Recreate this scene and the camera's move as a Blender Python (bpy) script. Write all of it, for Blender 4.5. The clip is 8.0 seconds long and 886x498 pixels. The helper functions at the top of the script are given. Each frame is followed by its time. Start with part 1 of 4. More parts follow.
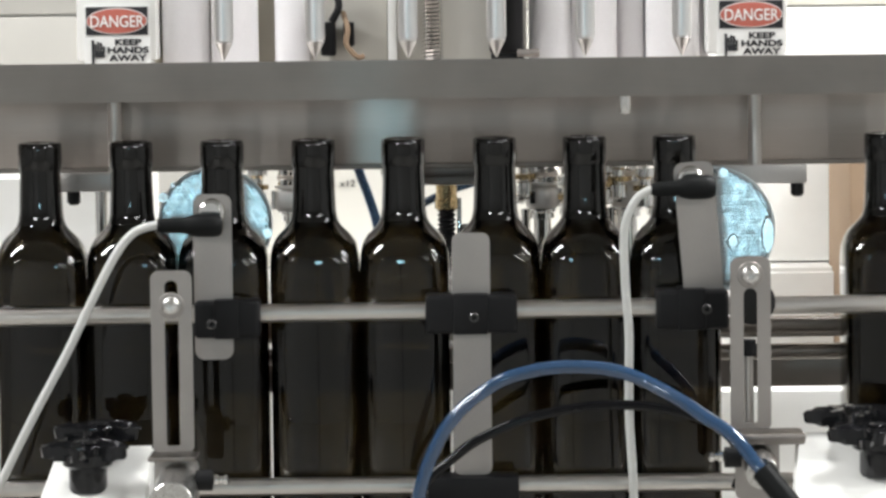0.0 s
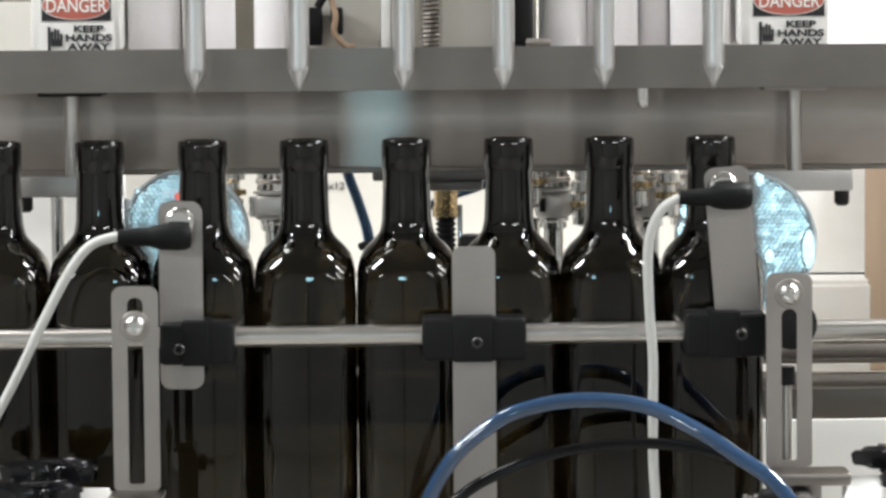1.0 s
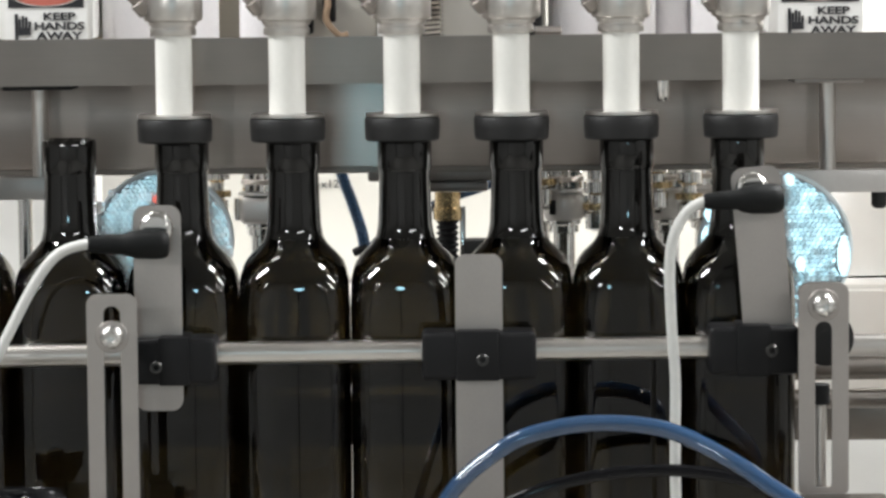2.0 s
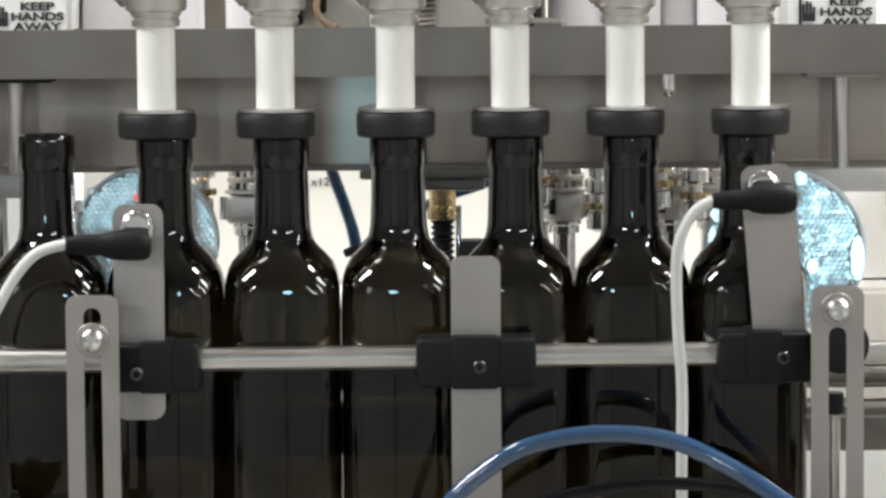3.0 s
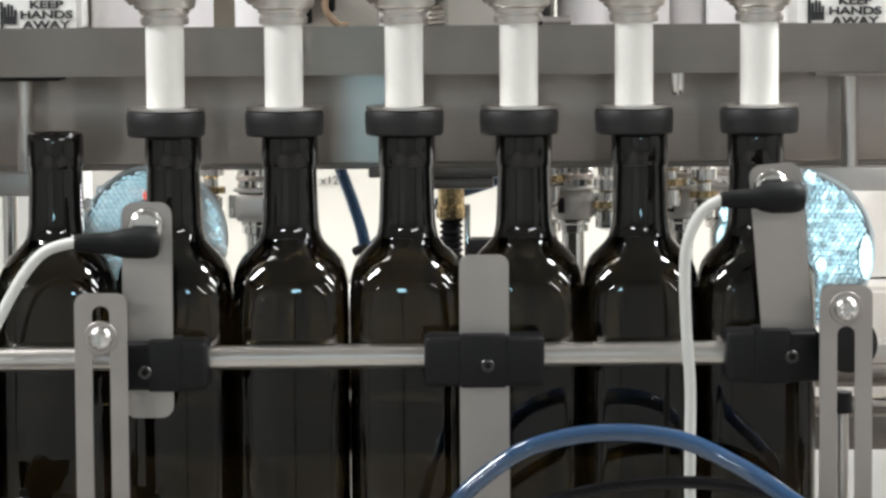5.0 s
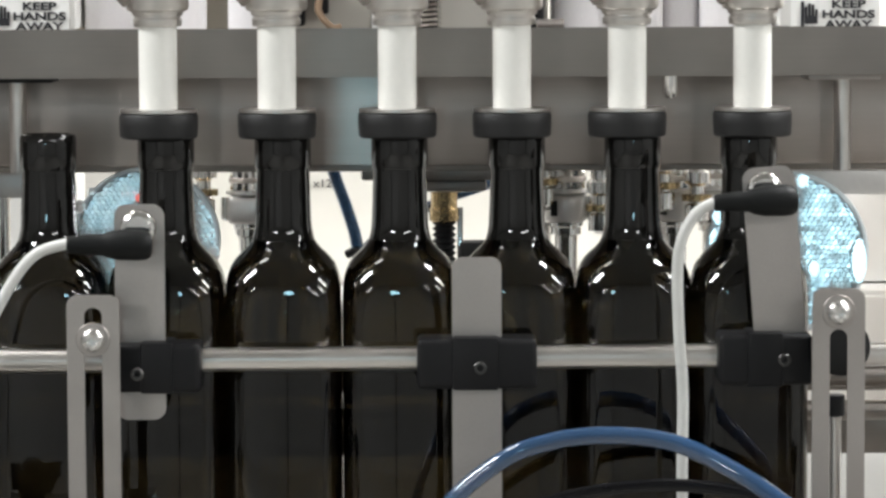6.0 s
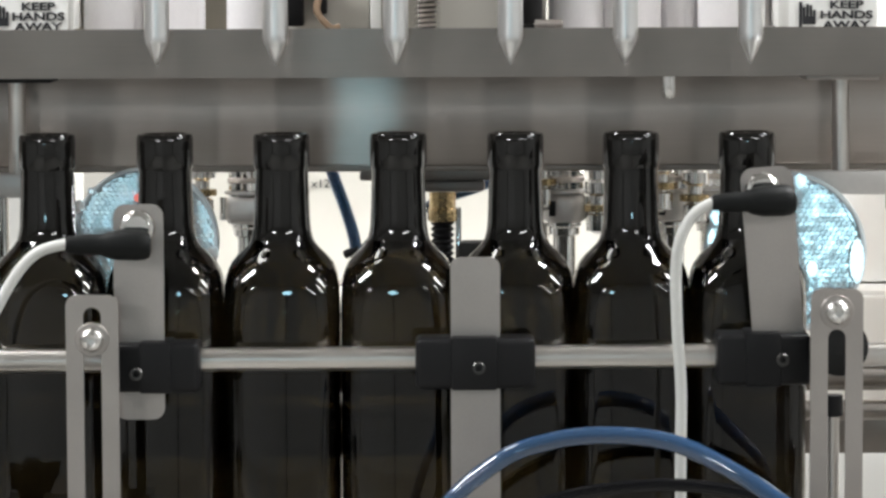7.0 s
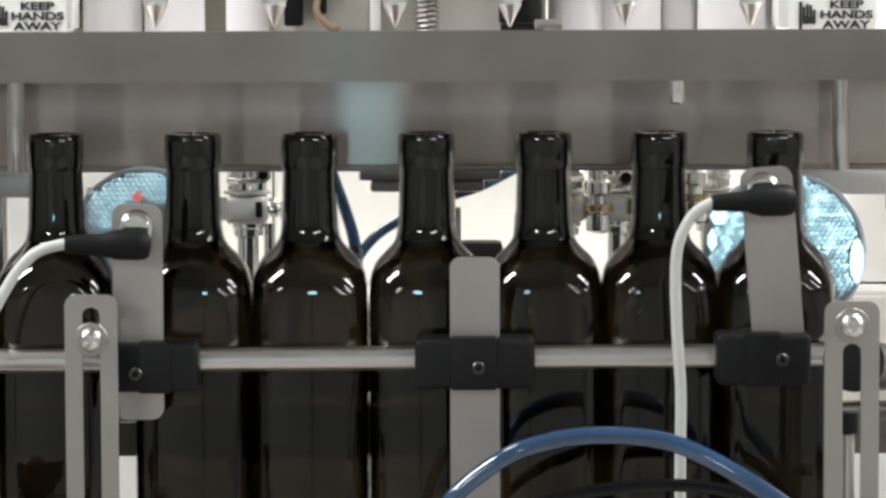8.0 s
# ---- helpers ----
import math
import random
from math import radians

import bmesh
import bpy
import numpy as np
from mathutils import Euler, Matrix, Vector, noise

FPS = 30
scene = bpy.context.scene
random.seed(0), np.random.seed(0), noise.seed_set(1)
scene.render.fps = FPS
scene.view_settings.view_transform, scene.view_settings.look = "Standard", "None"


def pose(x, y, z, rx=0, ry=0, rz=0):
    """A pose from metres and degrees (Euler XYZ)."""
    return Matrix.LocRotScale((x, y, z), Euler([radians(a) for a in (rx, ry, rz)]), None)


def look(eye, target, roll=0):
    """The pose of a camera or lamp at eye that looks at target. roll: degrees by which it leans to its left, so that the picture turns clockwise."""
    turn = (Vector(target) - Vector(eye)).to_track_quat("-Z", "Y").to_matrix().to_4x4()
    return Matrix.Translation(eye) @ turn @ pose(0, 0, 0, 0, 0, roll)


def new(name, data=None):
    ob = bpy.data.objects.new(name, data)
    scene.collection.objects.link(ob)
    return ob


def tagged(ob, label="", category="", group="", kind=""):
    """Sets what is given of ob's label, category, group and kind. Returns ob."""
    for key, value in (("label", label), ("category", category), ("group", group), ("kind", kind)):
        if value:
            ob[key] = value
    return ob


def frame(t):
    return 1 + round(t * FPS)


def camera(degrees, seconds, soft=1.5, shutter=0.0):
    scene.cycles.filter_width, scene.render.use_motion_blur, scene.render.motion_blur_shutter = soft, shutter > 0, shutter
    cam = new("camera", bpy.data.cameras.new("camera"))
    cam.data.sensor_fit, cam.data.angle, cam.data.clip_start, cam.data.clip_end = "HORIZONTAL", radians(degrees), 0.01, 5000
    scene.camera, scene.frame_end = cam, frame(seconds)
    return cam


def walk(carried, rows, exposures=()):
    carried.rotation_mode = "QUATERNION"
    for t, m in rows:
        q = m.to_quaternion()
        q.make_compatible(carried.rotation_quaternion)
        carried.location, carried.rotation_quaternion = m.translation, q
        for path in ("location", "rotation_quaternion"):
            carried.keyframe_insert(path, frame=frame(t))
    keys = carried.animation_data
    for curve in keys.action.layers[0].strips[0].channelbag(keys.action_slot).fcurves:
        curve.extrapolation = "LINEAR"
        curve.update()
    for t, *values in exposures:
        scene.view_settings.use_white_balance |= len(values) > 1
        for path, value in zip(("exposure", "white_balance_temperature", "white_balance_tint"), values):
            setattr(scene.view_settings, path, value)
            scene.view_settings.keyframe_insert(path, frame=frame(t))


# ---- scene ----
cam = camera(14.747, 8.0, soft=2.75, shutter=0.4)
PATH = [
    (0.0, pose(0.0094, -2.5934, 0.4252, 85.499, 0.711, 0.223)),
    (0.5, pose(0.0083, -2.4400, 0.4227, 85.439, 0.590, 0.232)),
    (1.0, pose(0.0051, -2.2905, 0.4172, 85.360, 0.491, 0.150)),
    (1.5, pose(0.0037, -2.1850, 0.4160, 85.197, 0.550, 0.153)),
    (3.0, pose(0.0002, -1.9984, 0.4071, 85.128, 0.434, -0.009)),
    (3.5, pose(0.0001, -2.0003, 0.4076, 85.030, 0.423, -0.093)),
    (4.0, pose(0.0013, -1.9971, 0.4066, 85.013, 0.447, -0.055)),
    (4.5, pose(0.0009, -1.9986, 0.4072, 85.054, 0.442, 0.167)),
    (6.0, pose(0.0015, -1.9978, 0.4052, 85.198, 0.250, 0.065)),
    (6.5, pose(0.0014, -1.9991, 0.4047, 85.216, 0.247, 0.044)),
    (7.0, pose(0.0000, -2.0000, 0.4050, 85.210, 0.230, 0.000)),
    (7.5, pose(0.0000, -2.0000, 0.4050, 85.210, 0.230, 0.000)),
    (8.0, pose(0.0005, -1.9977, 0.4045, 85.217, 0.217, 0.006)),
]
walk(cam, PATH)

# ---- world, lamps, exposure ----
world = bpy.data.worlds.new("world")
scene.world = world
world.use_nodes = True
world.node_tree.nodes["Background"].inputs[0].default_value = (0.9, 0.95, 1.0, 1)
world.node_tree.nodes["Background"].inputs[1].default_value = 0.05
scene.view_settings.exposure = 0.09
CEIL = 1.75          # ceiling height over the conveyor's belt
FLOOR = -0.95        # the floor lies under the belt


def area_lamp(name, place, target, width, depth, watts, colour):
    data = bpy.data.lights.new(name, "AREA")
    data.shape, data.size, data.size_y, data.energy, data.color = "RECTANGLE", width, depth, watts, colour
    ob = new(name, data)
    ob.matrix_world = look(place, target)
    return ob


# rows of fluorescent fittings under the ceiling, most of them running along the machine, and one unseen fill
# x, y, watts, length along x, length along y
# the last entry is the fill, added to brighten beam and tray at left
TUBES_AND_FILL = [(-1.75, -0.42, 70, 1.10, 0.30), (2.45, -0.36, 45, 1.60, 0.20), (3.50, -1.50, 46, 2.40, 0.16), (2.90, -4.60, 102, 3.00, 0.24),
         (-0.80, 0.50, 14, 0.30, 1.15), (1.05, 0.40, 72, 0.30, 1.15), (-2.7, -4.9, 135, 1.30, 0.20)]
for tx, ty, watts, along, across in TUBES_AND_FILL:
    area_lamp("tube_and_fill_lamp", (tx, ty, CEIL - 0.075), (tx, ty, 0), along, across, watts, (0.965, 0.985, 0.995))
# the bluish lamp by the camera, placed behind it, that shows in the brushed steel and the reflectors
area_lamp("camera_lamp", (-0.135, -2.72, 0.405), (-0.03, 0.1, 0.28), 0.12, 0.12, 0.85, (0.48, 0.85, 1.0)).data.shape = "DISK"


# ---- materials ----
def material(name, colour, rough=0.5, metal=0.0, grain=0.0, scale=(60, 60, 60), bump=0.0, stain=0.0, **more):
    """A surface with fine grain and broad stains over its colour."""
    m = bpy.data.materials.new(name)
    m.use_nodes = True
    nt = m.node_tree
    b = nt.nodes["Principled BSDF"]
    b.inputs["Base Color"].default_value = (*colour, 1)
    b.inputs["Roughness"].default_value = rough
    b.inputs["Metallic"].default_value = metal
    for k, v in more.items():
        b.inputs[k.replace("_", " ")].default_value = v
    coord = nt.nodes.new("ShaderNodeTexCoord")
    mapping = nt.nodes.new("ShaderNodeMapping")
    mapping.inputs["Scale"].default_value = scale
    nt.links.new(coord.outputs["Object"], mapping.inputs[0])
    fine = nt.nodes.new("ShaderNodeTexNoise")
    fine.inputs["Scale"].default_value, fine.inputs["Detail"].default_value = 10.0, 4.0
    nt.links.new(mapping.outputs[0], fine.inputs["Vector"])
    wide = nt.nodes.new("ShaderNodeTexNoise")
    wide.inputs["Scale"].default_value, wide.inputs["Detail"].default_value = 14.0, 3.0
    nt.links.new(coord.outputs["Object"], wide.inputs["Vector"])
    if grain or stain:
        add = nt.nodes.new("ShaderNodeMath")
        add.operation = "MULTIPLY_ADD"
        nt.links.new(fine.outputs[0], add.inputs[0])
        add.inputs[1].default_value, add.inputs[2].default_value = grain * 2, 1 - grain
        add2 = nt.nodes.new("ShaderNodeMath")
        add2.operation = "MULTIPLY_ADD"
        nt.links.new(wide.outputs[0], add2.inputs[0])
        add2.inputs[1].default_value, add2.inputs[2].default_value = stain * 2, 1 - stain
        mul = nt.nodes.new("ShaderNodeMath")
        mul.operation = "MULTIPLY"
        nt.links.new(add.outputs[0], mul.inputs[0])
        nt.links.new(add2.outputs[0], mul.inputs[1])
        mix = nt.nodes.new("ShaderNodeVectorMath")
        mix.operation = "SCALE"
        mix.inputs[0].default_value = colour
        nt.links.new(mul.outputs[0], mix.inputs["Scale"])
        nt.links.new(mix.outputs[0], b.inputs["Base Color"])
        r = nt.nodes.new("ShaderNodeMath")
        r.operation = "MULTIPLY_ADD"
        nt.links.new(fine.outputs[0], r.inputs[0])
        r.inputs[1].default_value, r.inputs[2].default_value = rough * 0.5, rough * 0.75
        nt.links.new(r.outputs[0], b.inputs["Roughness"])
    if bump:
        bp = nt.nodes.new("ShaderNodeBump")
        bp.inputs["Strength"].default_value, bp.inputs["Distance"].default_value = bump, 0.0004
        nt.links.new(fine.outputs[0], bp.inputs["Height"])
        nt.links.new(bp.outputs[0], b.inputs["Normal"])
    return m


def glow(name, colour, strength):
    m = bpy.data.materials.new(name)
    m.use_nodes = True
    b = m.node_tree.nodes["Principled BSDF"]
    b.inputs["Base Color"].default_value = (*colour, 1)
    b.inputs["Emission Color"].default_value = (*colour, 1)
    b.inputs["Emission Strength"].default_value = strength
    return m


def brushed(name, colour, broad, sharp, share, stain):
    """Steel brushed lengthwise: a broad gloss mixed with a narrow one that is drawn out upwards."""
    m = material(name, colour, broad, 1.0, 0.08, (2, 60, 60), 0.02, stain)
    nt = m.node_tree
    first = nt.nodes["Principled BSDF"]
    second = nt.nodes.new("ShaderNodeBsdfAnisotropic")
    second.inputs["Color"].default_value = (*colour, 1)
    second.inputs["Roughness"].default_value = sharp
    second.inputs["Anisotropy"].default_value = -0.92
    tan = nt.nodes.new("ShaderNodeTangent")
    tan.direction_type, tan.axis = "RADIAL", "X"
    nt.links.new(tan.outputs[0], second.inputs["Tangent"])
    first.inputs["Anisotropic"].default_value = 0.92
    first.inputs["Anisotropic Rotation"].default_value = 0.25
    nt.links.new(tan.outputs[0], first.inputs["Tangent"])
    # the sheet is not quite flat: long shallow waves
    coord = nt.nodes.new("ShaderNodeTexCoord")
    stretch = nt.nodes.new("ShaderNodeMapping")
    stretch.inputs["Scale"].default_value = (1.7, 1.0, 1.3)
    wave = nt.nodes.new("ShaderNodeTexNoise")
    wave.inputs["Scale"].default_value, wave.inputs["Detail"].default_value = 5.0, 2.0
    swell = nt.nodes.new("ShaderNodeBump")
    swell.inputs["Strength"].default_value, swell.inputs["Distance"].default_value = 1.0, 0.0022
    nt.links.new(coord.outputs["Object"], stretch.inputs[0])
    nt.links.new(stretch.outputs[0], wave.inputs["Vector"])
    nt.links.new(wave.outputs[0], swell.inputs["Height"])
    nt.links.new(swell.outputs[0], first.inputs["Normal"])
    mix = nt.nodes.new("ShaderNodeMixShader")
    mix.inputs[0].default_value = share
    nt.links.new(first.outputs[0], mix.inputs[1])
    nt.links.new(second.outputs[0], mix.inputs[2])
    nt.links.new(mix.outputs[0], nt.nodes["Material Output"].inputs[0])
    return m


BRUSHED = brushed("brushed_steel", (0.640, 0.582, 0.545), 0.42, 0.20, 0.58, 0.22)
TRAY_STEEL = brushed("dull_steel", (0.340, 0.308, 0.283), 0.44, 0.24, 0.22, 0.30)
PLATE = material("blasted_steel", (0.385, 0.355, 0.333), 0.42, 1.0, 0.10, (80, 80, 80), 0.15, 0.20)
ROD = material("rod_steel", (0.60, 0.575, 0.545), 0.31, 1.0, 0.06, (4, 60, 60), 0.05, 0.06)
CHROME = material("chrome", (0.80, 0.79, 0.77), 0.12, 1.0, 0.04, (40, 40, 40), 0.0, 0.05)
NOZZLE = material("polished_tube", (0.78, 0.78, 0.78), 0.30, 1.0, 0.05, (60, 60, 3), 0.0, 0.05)
BLACK = material("black_plastic", (0.0060, 0.0060, 0.0066), 0.46, 0.0, 0.25, (90, 90, 90), 0.3, 0.25, Specular_IOR_Level=0.20)
KNOB = material("knob_plastic", (0.006, 0.006, 0.007), 0.15, 0.0, 0.2, (90, 90, 90), 0.15, 0.15)
RUBBER = material("black_rubber", (0.0075, 0.0073, 0.0073), 0.55, 0.0, 0.2, (90, 90, 90), 0.3, 0.25, Specular_IOR_Level=0.36)
WHITE = material("white_plastic", (0.74, 0.73, 0.69), 0.42, 0.0, 0.04, (30, 30, 30), 0.05, 0.06)
BLOCK = material("white_block", (0.74, 0.73, 0.70), 0.45, 0.0, 0.03, (30, 30, 30), 0.05, 0.05)
CASE = material("pale_plastic", (0.91, 0.885, 0.90), 0.40, 0.0, 0.06, (120, 120, 40), 0.3, 0.05)
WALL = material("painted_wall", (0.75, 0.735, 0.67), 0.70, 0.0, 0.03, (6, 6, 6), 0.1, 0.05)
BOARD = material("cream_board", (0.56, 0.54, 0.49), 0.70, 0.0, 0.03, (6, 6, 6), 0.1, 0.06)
# the board's dimmer left end, its weaker light put into the colour
DIMBOARD = material("dim_cream_board", (0.40, 0.385, 0.355), 0.70, 0.0, 0.03, (6, 6, 6), 0.1, 0.06)
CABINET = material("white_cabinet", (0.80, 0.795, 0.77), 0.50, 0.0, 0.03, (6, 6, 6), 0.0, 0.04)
CARD = material("cardboard", (0.27, 0.185, 0.12), 0.80, 0.0, 0.10, (10, 10, 60), 0.2, 0.12)
CONCRETE = material("floor_concrete", (0.30, 0.29, 0.27), 0.7, 0.0, 0.12, (5, 5, 5), 0.2, 0.2)
GREYWALL = material("grey_wall_paint", (0.37, 0.37, 0.365), 0.7, 0.0, 0.05, (5, 5, 5), 0.1, 0.08)
BLUE = material("blue_tube", (0.026, 0.072, 0.158), 0.10, 0.0, 0.12, (40, 40, 40), 0.0, 0.18, Transmission_Weight=0.35, Coat_Weight=1.0)
BLACKHOSE = material("black_tube", (0.006, 0.006, 0.007), 0.07, 0.0, 0.1, (40, 40, 40), 0.0, 0.1, Specular_IOR_Level=0.22)
GREYCABLE = material("grey_cable", (0.50, 0.50, 0.48), 0.45, 0.0, 0.05, (50, 50, 50), 0.05, 0.06)
CONNECTOR = material("connector_rubber", (0.006, 0.0065, 0.0065), 0.5, 0.0, 0.2, (90, 90, 90), 0.2, 0.2, Specular_IOR_Level=0.15)
BELT = material("conveyor_belt", (0.16, 0.15, 0.14), 0.5, 0.0, 0.1, (50, 50, 50), 0.1, 0.1)
BRASS = material("brass", (0.46, 0.345, 0.19), 0.26, 1.0, 0.06, (50, 50, 50), 0.0, 0.08)
RED = material("sign_red", (0.50, 0.135, 0.10), 0.45, 0.0, 0.05, (60, 60, 60), 0.0, 0.05)
SIGNWHITE = material("sign_white", (0.84, 0.84, 0.82), 0.40, 0.0, 0.02, (60, 60, 60), 0.0, 0.03)
INK = material("sign_black", (0.015, 0.015, 0.018), 0.45, 0.0, 0.05, (60, 60, 60), 0.0, 0.05)
BEAMSPOT = glow("beam_spot_glow", (0.95, 0.20, 0.16), 0.55)
CLAMPSTEEL = material("satin_clamp_steel", (0.60, 0.58, 0.56), 0.32, 0.35, 0.06, (40, 40, 40), 0.05, 0.12)
SCREW = material("screw_steel", (0.09, 0.088, 0.085), 0.30, 1.0, 0.1, (80, 80, 80), 0.1, 0.2)
BOLT = material("bolt_steel", (0.62, 0.61, 0.59), 0.27, 1.0, 0.1, (150, 150, 150), 0.3, 0.2)
TAN = material("tan_panel", (0.50, 0.46, 0.38), 0.6, 0.0, 0.05, (6, 6, 6), 0.1, 0.08)
LENSGLOW = glow("lamp_lens", (0.44, 0.84, 1.0), 3.0)
DIFFUSER = glow("lamp_diffuser", (1.0, 0.97, 0.92), 6.0)

GLASS = bpy.data.materials.new("dark_glass")
GLASS.use_nodes = True
_b = GLASS.node_tree.nodes["Principled BSDF"]
_b.inputs["Base Color"].default_value = (0.040, 0.033, 0.020, 1)
_b.inputs["Roughness"].default_value = 0.03
_b.inputs["Transmission Weight"].default_value = 1.0
_b.inputs["IOR"].default_value = 1.50


INNERGLASS = GLASS.copy()
INNERGLASS.name = "thin_inner_glass"
INNERGLASS.node_tree.nodes["Principled BSDF"].inputs["Base Color"].default_value = (0.25, 0.218, 0.135, 1)
DARKGLASS = GLASS.copy()
DARKGLASS.name = "thick_dark_glass"
DARKGLASS.node_tree.nodes["Principled BSDF"].inputs["Base Color"].default_value = (0.0050, 0.0047, 0.0042, 1)
DARKGLASS.node_tree.nodes["Principled BSDF"].inputs["Transmission Weight"].default_value = 0.0
DARKGLASS.node_tree.nodes["Principled BSDF"].inputs["Roughness"].default_value = 0.05


def reflector_material():
    """Silvered blue-tinted prism cells, some of them duller than others."""
    m = bpy.data.materials.new("reflector_prisms")
    m.use_nodes = True
    nt = m.node_tree
    b = nt.nodes["Principled BSDF"]
    coord = nt.nodes.new("ShaderNodeTexCoord")
    n = nt.nodes.new("ShaderNodeTexNoise")
    n.inputs["Scale"].default_value, n.inputs["Detail"].default_value = 190, 4
    nt.links.new(coord.outputs["Object"], n.inputs["Vector"])
    rough = nt.nodes.new("ShaderNodeMapRange")
    rough.inputs["From Min"].default_value, rough.inputs["From Max"].default_value = 0.35, 0.65
    rough.inputs["To Min"].default_value, rough.inputs["To Max"].default_value = 0.105, 0.22
    nt.links.new(n.outputs[0], rough.inputs[0])
    nt.links.new(rough.outputs[0], b.inputs["Roughness"])
    ramp = nt.nodes.new("ShaderNodeValToRGB")
    ramp.color_ramp.elements[0].position, ramp.color_ramp.elements[1].position = 0.35, 0.62
    ramp.color_ramp.elements[0].color = (0.99, 1.0, 1.0, 1)
    ramp.color_ramp.elements[1].color = (0.90, 0.96, 0.98, 1)
    nt.links.new(n.outputs[0], ramp.inputs[0])
    nt.links.new(ramp.outputs[0], b.inputs["Base Color"])
    b.inputs["Metallic"].default_value = 1.0
    return m


PRISMS = reflector_material()
BRIGHTPRISMS = material("bright_prisms", (0.99, 0.99, 0.99), 0.11, 1.0)
CLEARRIM = material("clear_rim", (0.74, 0.83, 0.87), 0.25, 0.0, 0.05, (60, 60, 60), 0.0, 0.08)


# ---- mesh helpers ----
def finish(name, bm, mat, smooth=True):
    bmesh.ops.recalc_face_normals(bm, faces=bm.faces)
    me = bpy.data.meshes.new(name)
    bm.to_mesh(me)
    bm.free()
    me.materials.append(mat)
    if smooth:
        me.shade_smooth()
        me.set_sharp_from_angle(angle=radians(35))
    return me


def part(name, bm, mat, parent=None, label="", smooth=True):
    ob = new(name, finish(name, bm, mat, smooth))
    ob.parent = parent
    if label:
        tagged(ob, label)
    return ob


def empty(name, place, label, category, group=""):
    ob = new(name)
    ob.empty_display_size = 0.02
    ob.location = place
    return tagged(ob, label, category, group)


def thing(name, bm, mat, label, category, group="", place=(0, 0, 0), kind=""):
    ob = part(name, bm, mat)
    ob.location = place
    return tagged(ob, label, category, group, kind)


def box(x0, x1, y0, y1, z0, z1, bevel=0.0, bm=None, segs=2):
    b = bmesh.new()
    vs = [b.verts.new((x, y, z)) for z in (z0, z1) for y in (y0, y1) for x in (x0, x1)]
    for f in ((0, 1, 3, 2), (4, 6, 7, 5), (0, 4, 5, 1), (2, 3, 7, 6), (0, 2, 6, 4), (1, 5, 7, 3)):
        b.faces.new([vs[i] for i in f])
    if bevel:
        bmesh.ops.bevel(b, geom=b.edges[:], offset=bevel, segments=segs, affect="EDGES", profile=0.6)
    return merge(bm, b)


def merge(bm, b, m=None):
    if m is not None:
        b.transform(m)
    if bm is None:
        return b
    me = bpy.data.meshes.new("tmp")
    b.to_mesh(me)
    b.free()
    bm.from_mesh(me)
    bpy.data.meshes.remove(me)
    return bm


def lathe(profile, segs=28, bm=None, m=None, loop=False):
    """Turn (radius, height) pairs round the z axis; the ends are capped, or joined to each other as a ring."""
    b = bmesh.new()
    rings = []
    for r, z in profile:
        rings.append([b.verts.new((r * math.cos(2 * math.pi * i / segs), r * math.sin(2 * math.pi * i / segs), z)) for i in range(segs)])
    for lo, hi in zip(rings, rings[1:] + rings[:1] if loop else rings[1:]):
        for i in range(segs):
            j = (i + 1) % segs
            b.faces.new((lo[i], lo[j], hi[j], hi[i]))
    if not loop:
        b.faces.new(rings[0][::-1])
        b.faces.new(rings[-1])
    return merge(bm, b, m)


def rod(p0, p1, r, segs=20, bm=None, chamfer=0.0006):
    p0, p1 = Vector(p0), Vector(p1)
    d = p1 - p0
    n = d.length
    m = Matrix.Translation(p0) @ d.to_track_quat("Z", "Y").to_matrix().to_4x4()
    c = min(chamfer, r * 0.4)
    return lathe([(r - c, 0), (r, c), (r, n - c), (r - c, n)], segs, bm, m)


def smooth_path(points, steps=8):
    pts = [Vector(p) for p in points]
    pts = [2 * pts[0] - pts[1]] + pts + [2 * pts[-1] - pts[-2]]
    out = []
    for i in range(1, len(pts) - 2):
        a, b, c, d = pts[i - 1:i + 3]
        for k in range(steps):
            t = k / steps
            out.append(0.5 * ((2 * b) + (c - a) * t + (2 * a - 5 * b + 4 * c - d) * t * t + (3 * b - a - 3 * c + d) * t ** 3))
    out.append(pts[-2])
    return out


def sweep(points, r, segs=14, bm=None, steps=8, ripple=None):
    path = smooth_path(points, steps)
    b = bmesh.new()
    rings = []
    up = Vector((0, 1, 0.13)).normalized()
    for i, p in enumerate(path):
        d = (path[min(i + 1, len(path) - 1)] - path[max(i - 1, 0)]).normalized()
        s = d.cross(up).normalized()
        u = s.cross(d)
        rr = r if ripple is None else r * (1 + ripple * (i % 2))
        rings.append([b.verts.new(p + rr * (math.cos(2 * math.pi * k / segs) * s + math.sin(2 * math.pi * k / segs) * u)) for k in range(segs)])
    for lo, hi in zip(rings, rings[1:]):
        for k in range(segs):
            j = (k + 1) % segs
            b.faces.new((lo[k], lo[j], hi[j], hi[k]))
    b.faces.new(rings[0])
    b.faces.new(rings[-1])
    return merge(bm, b)


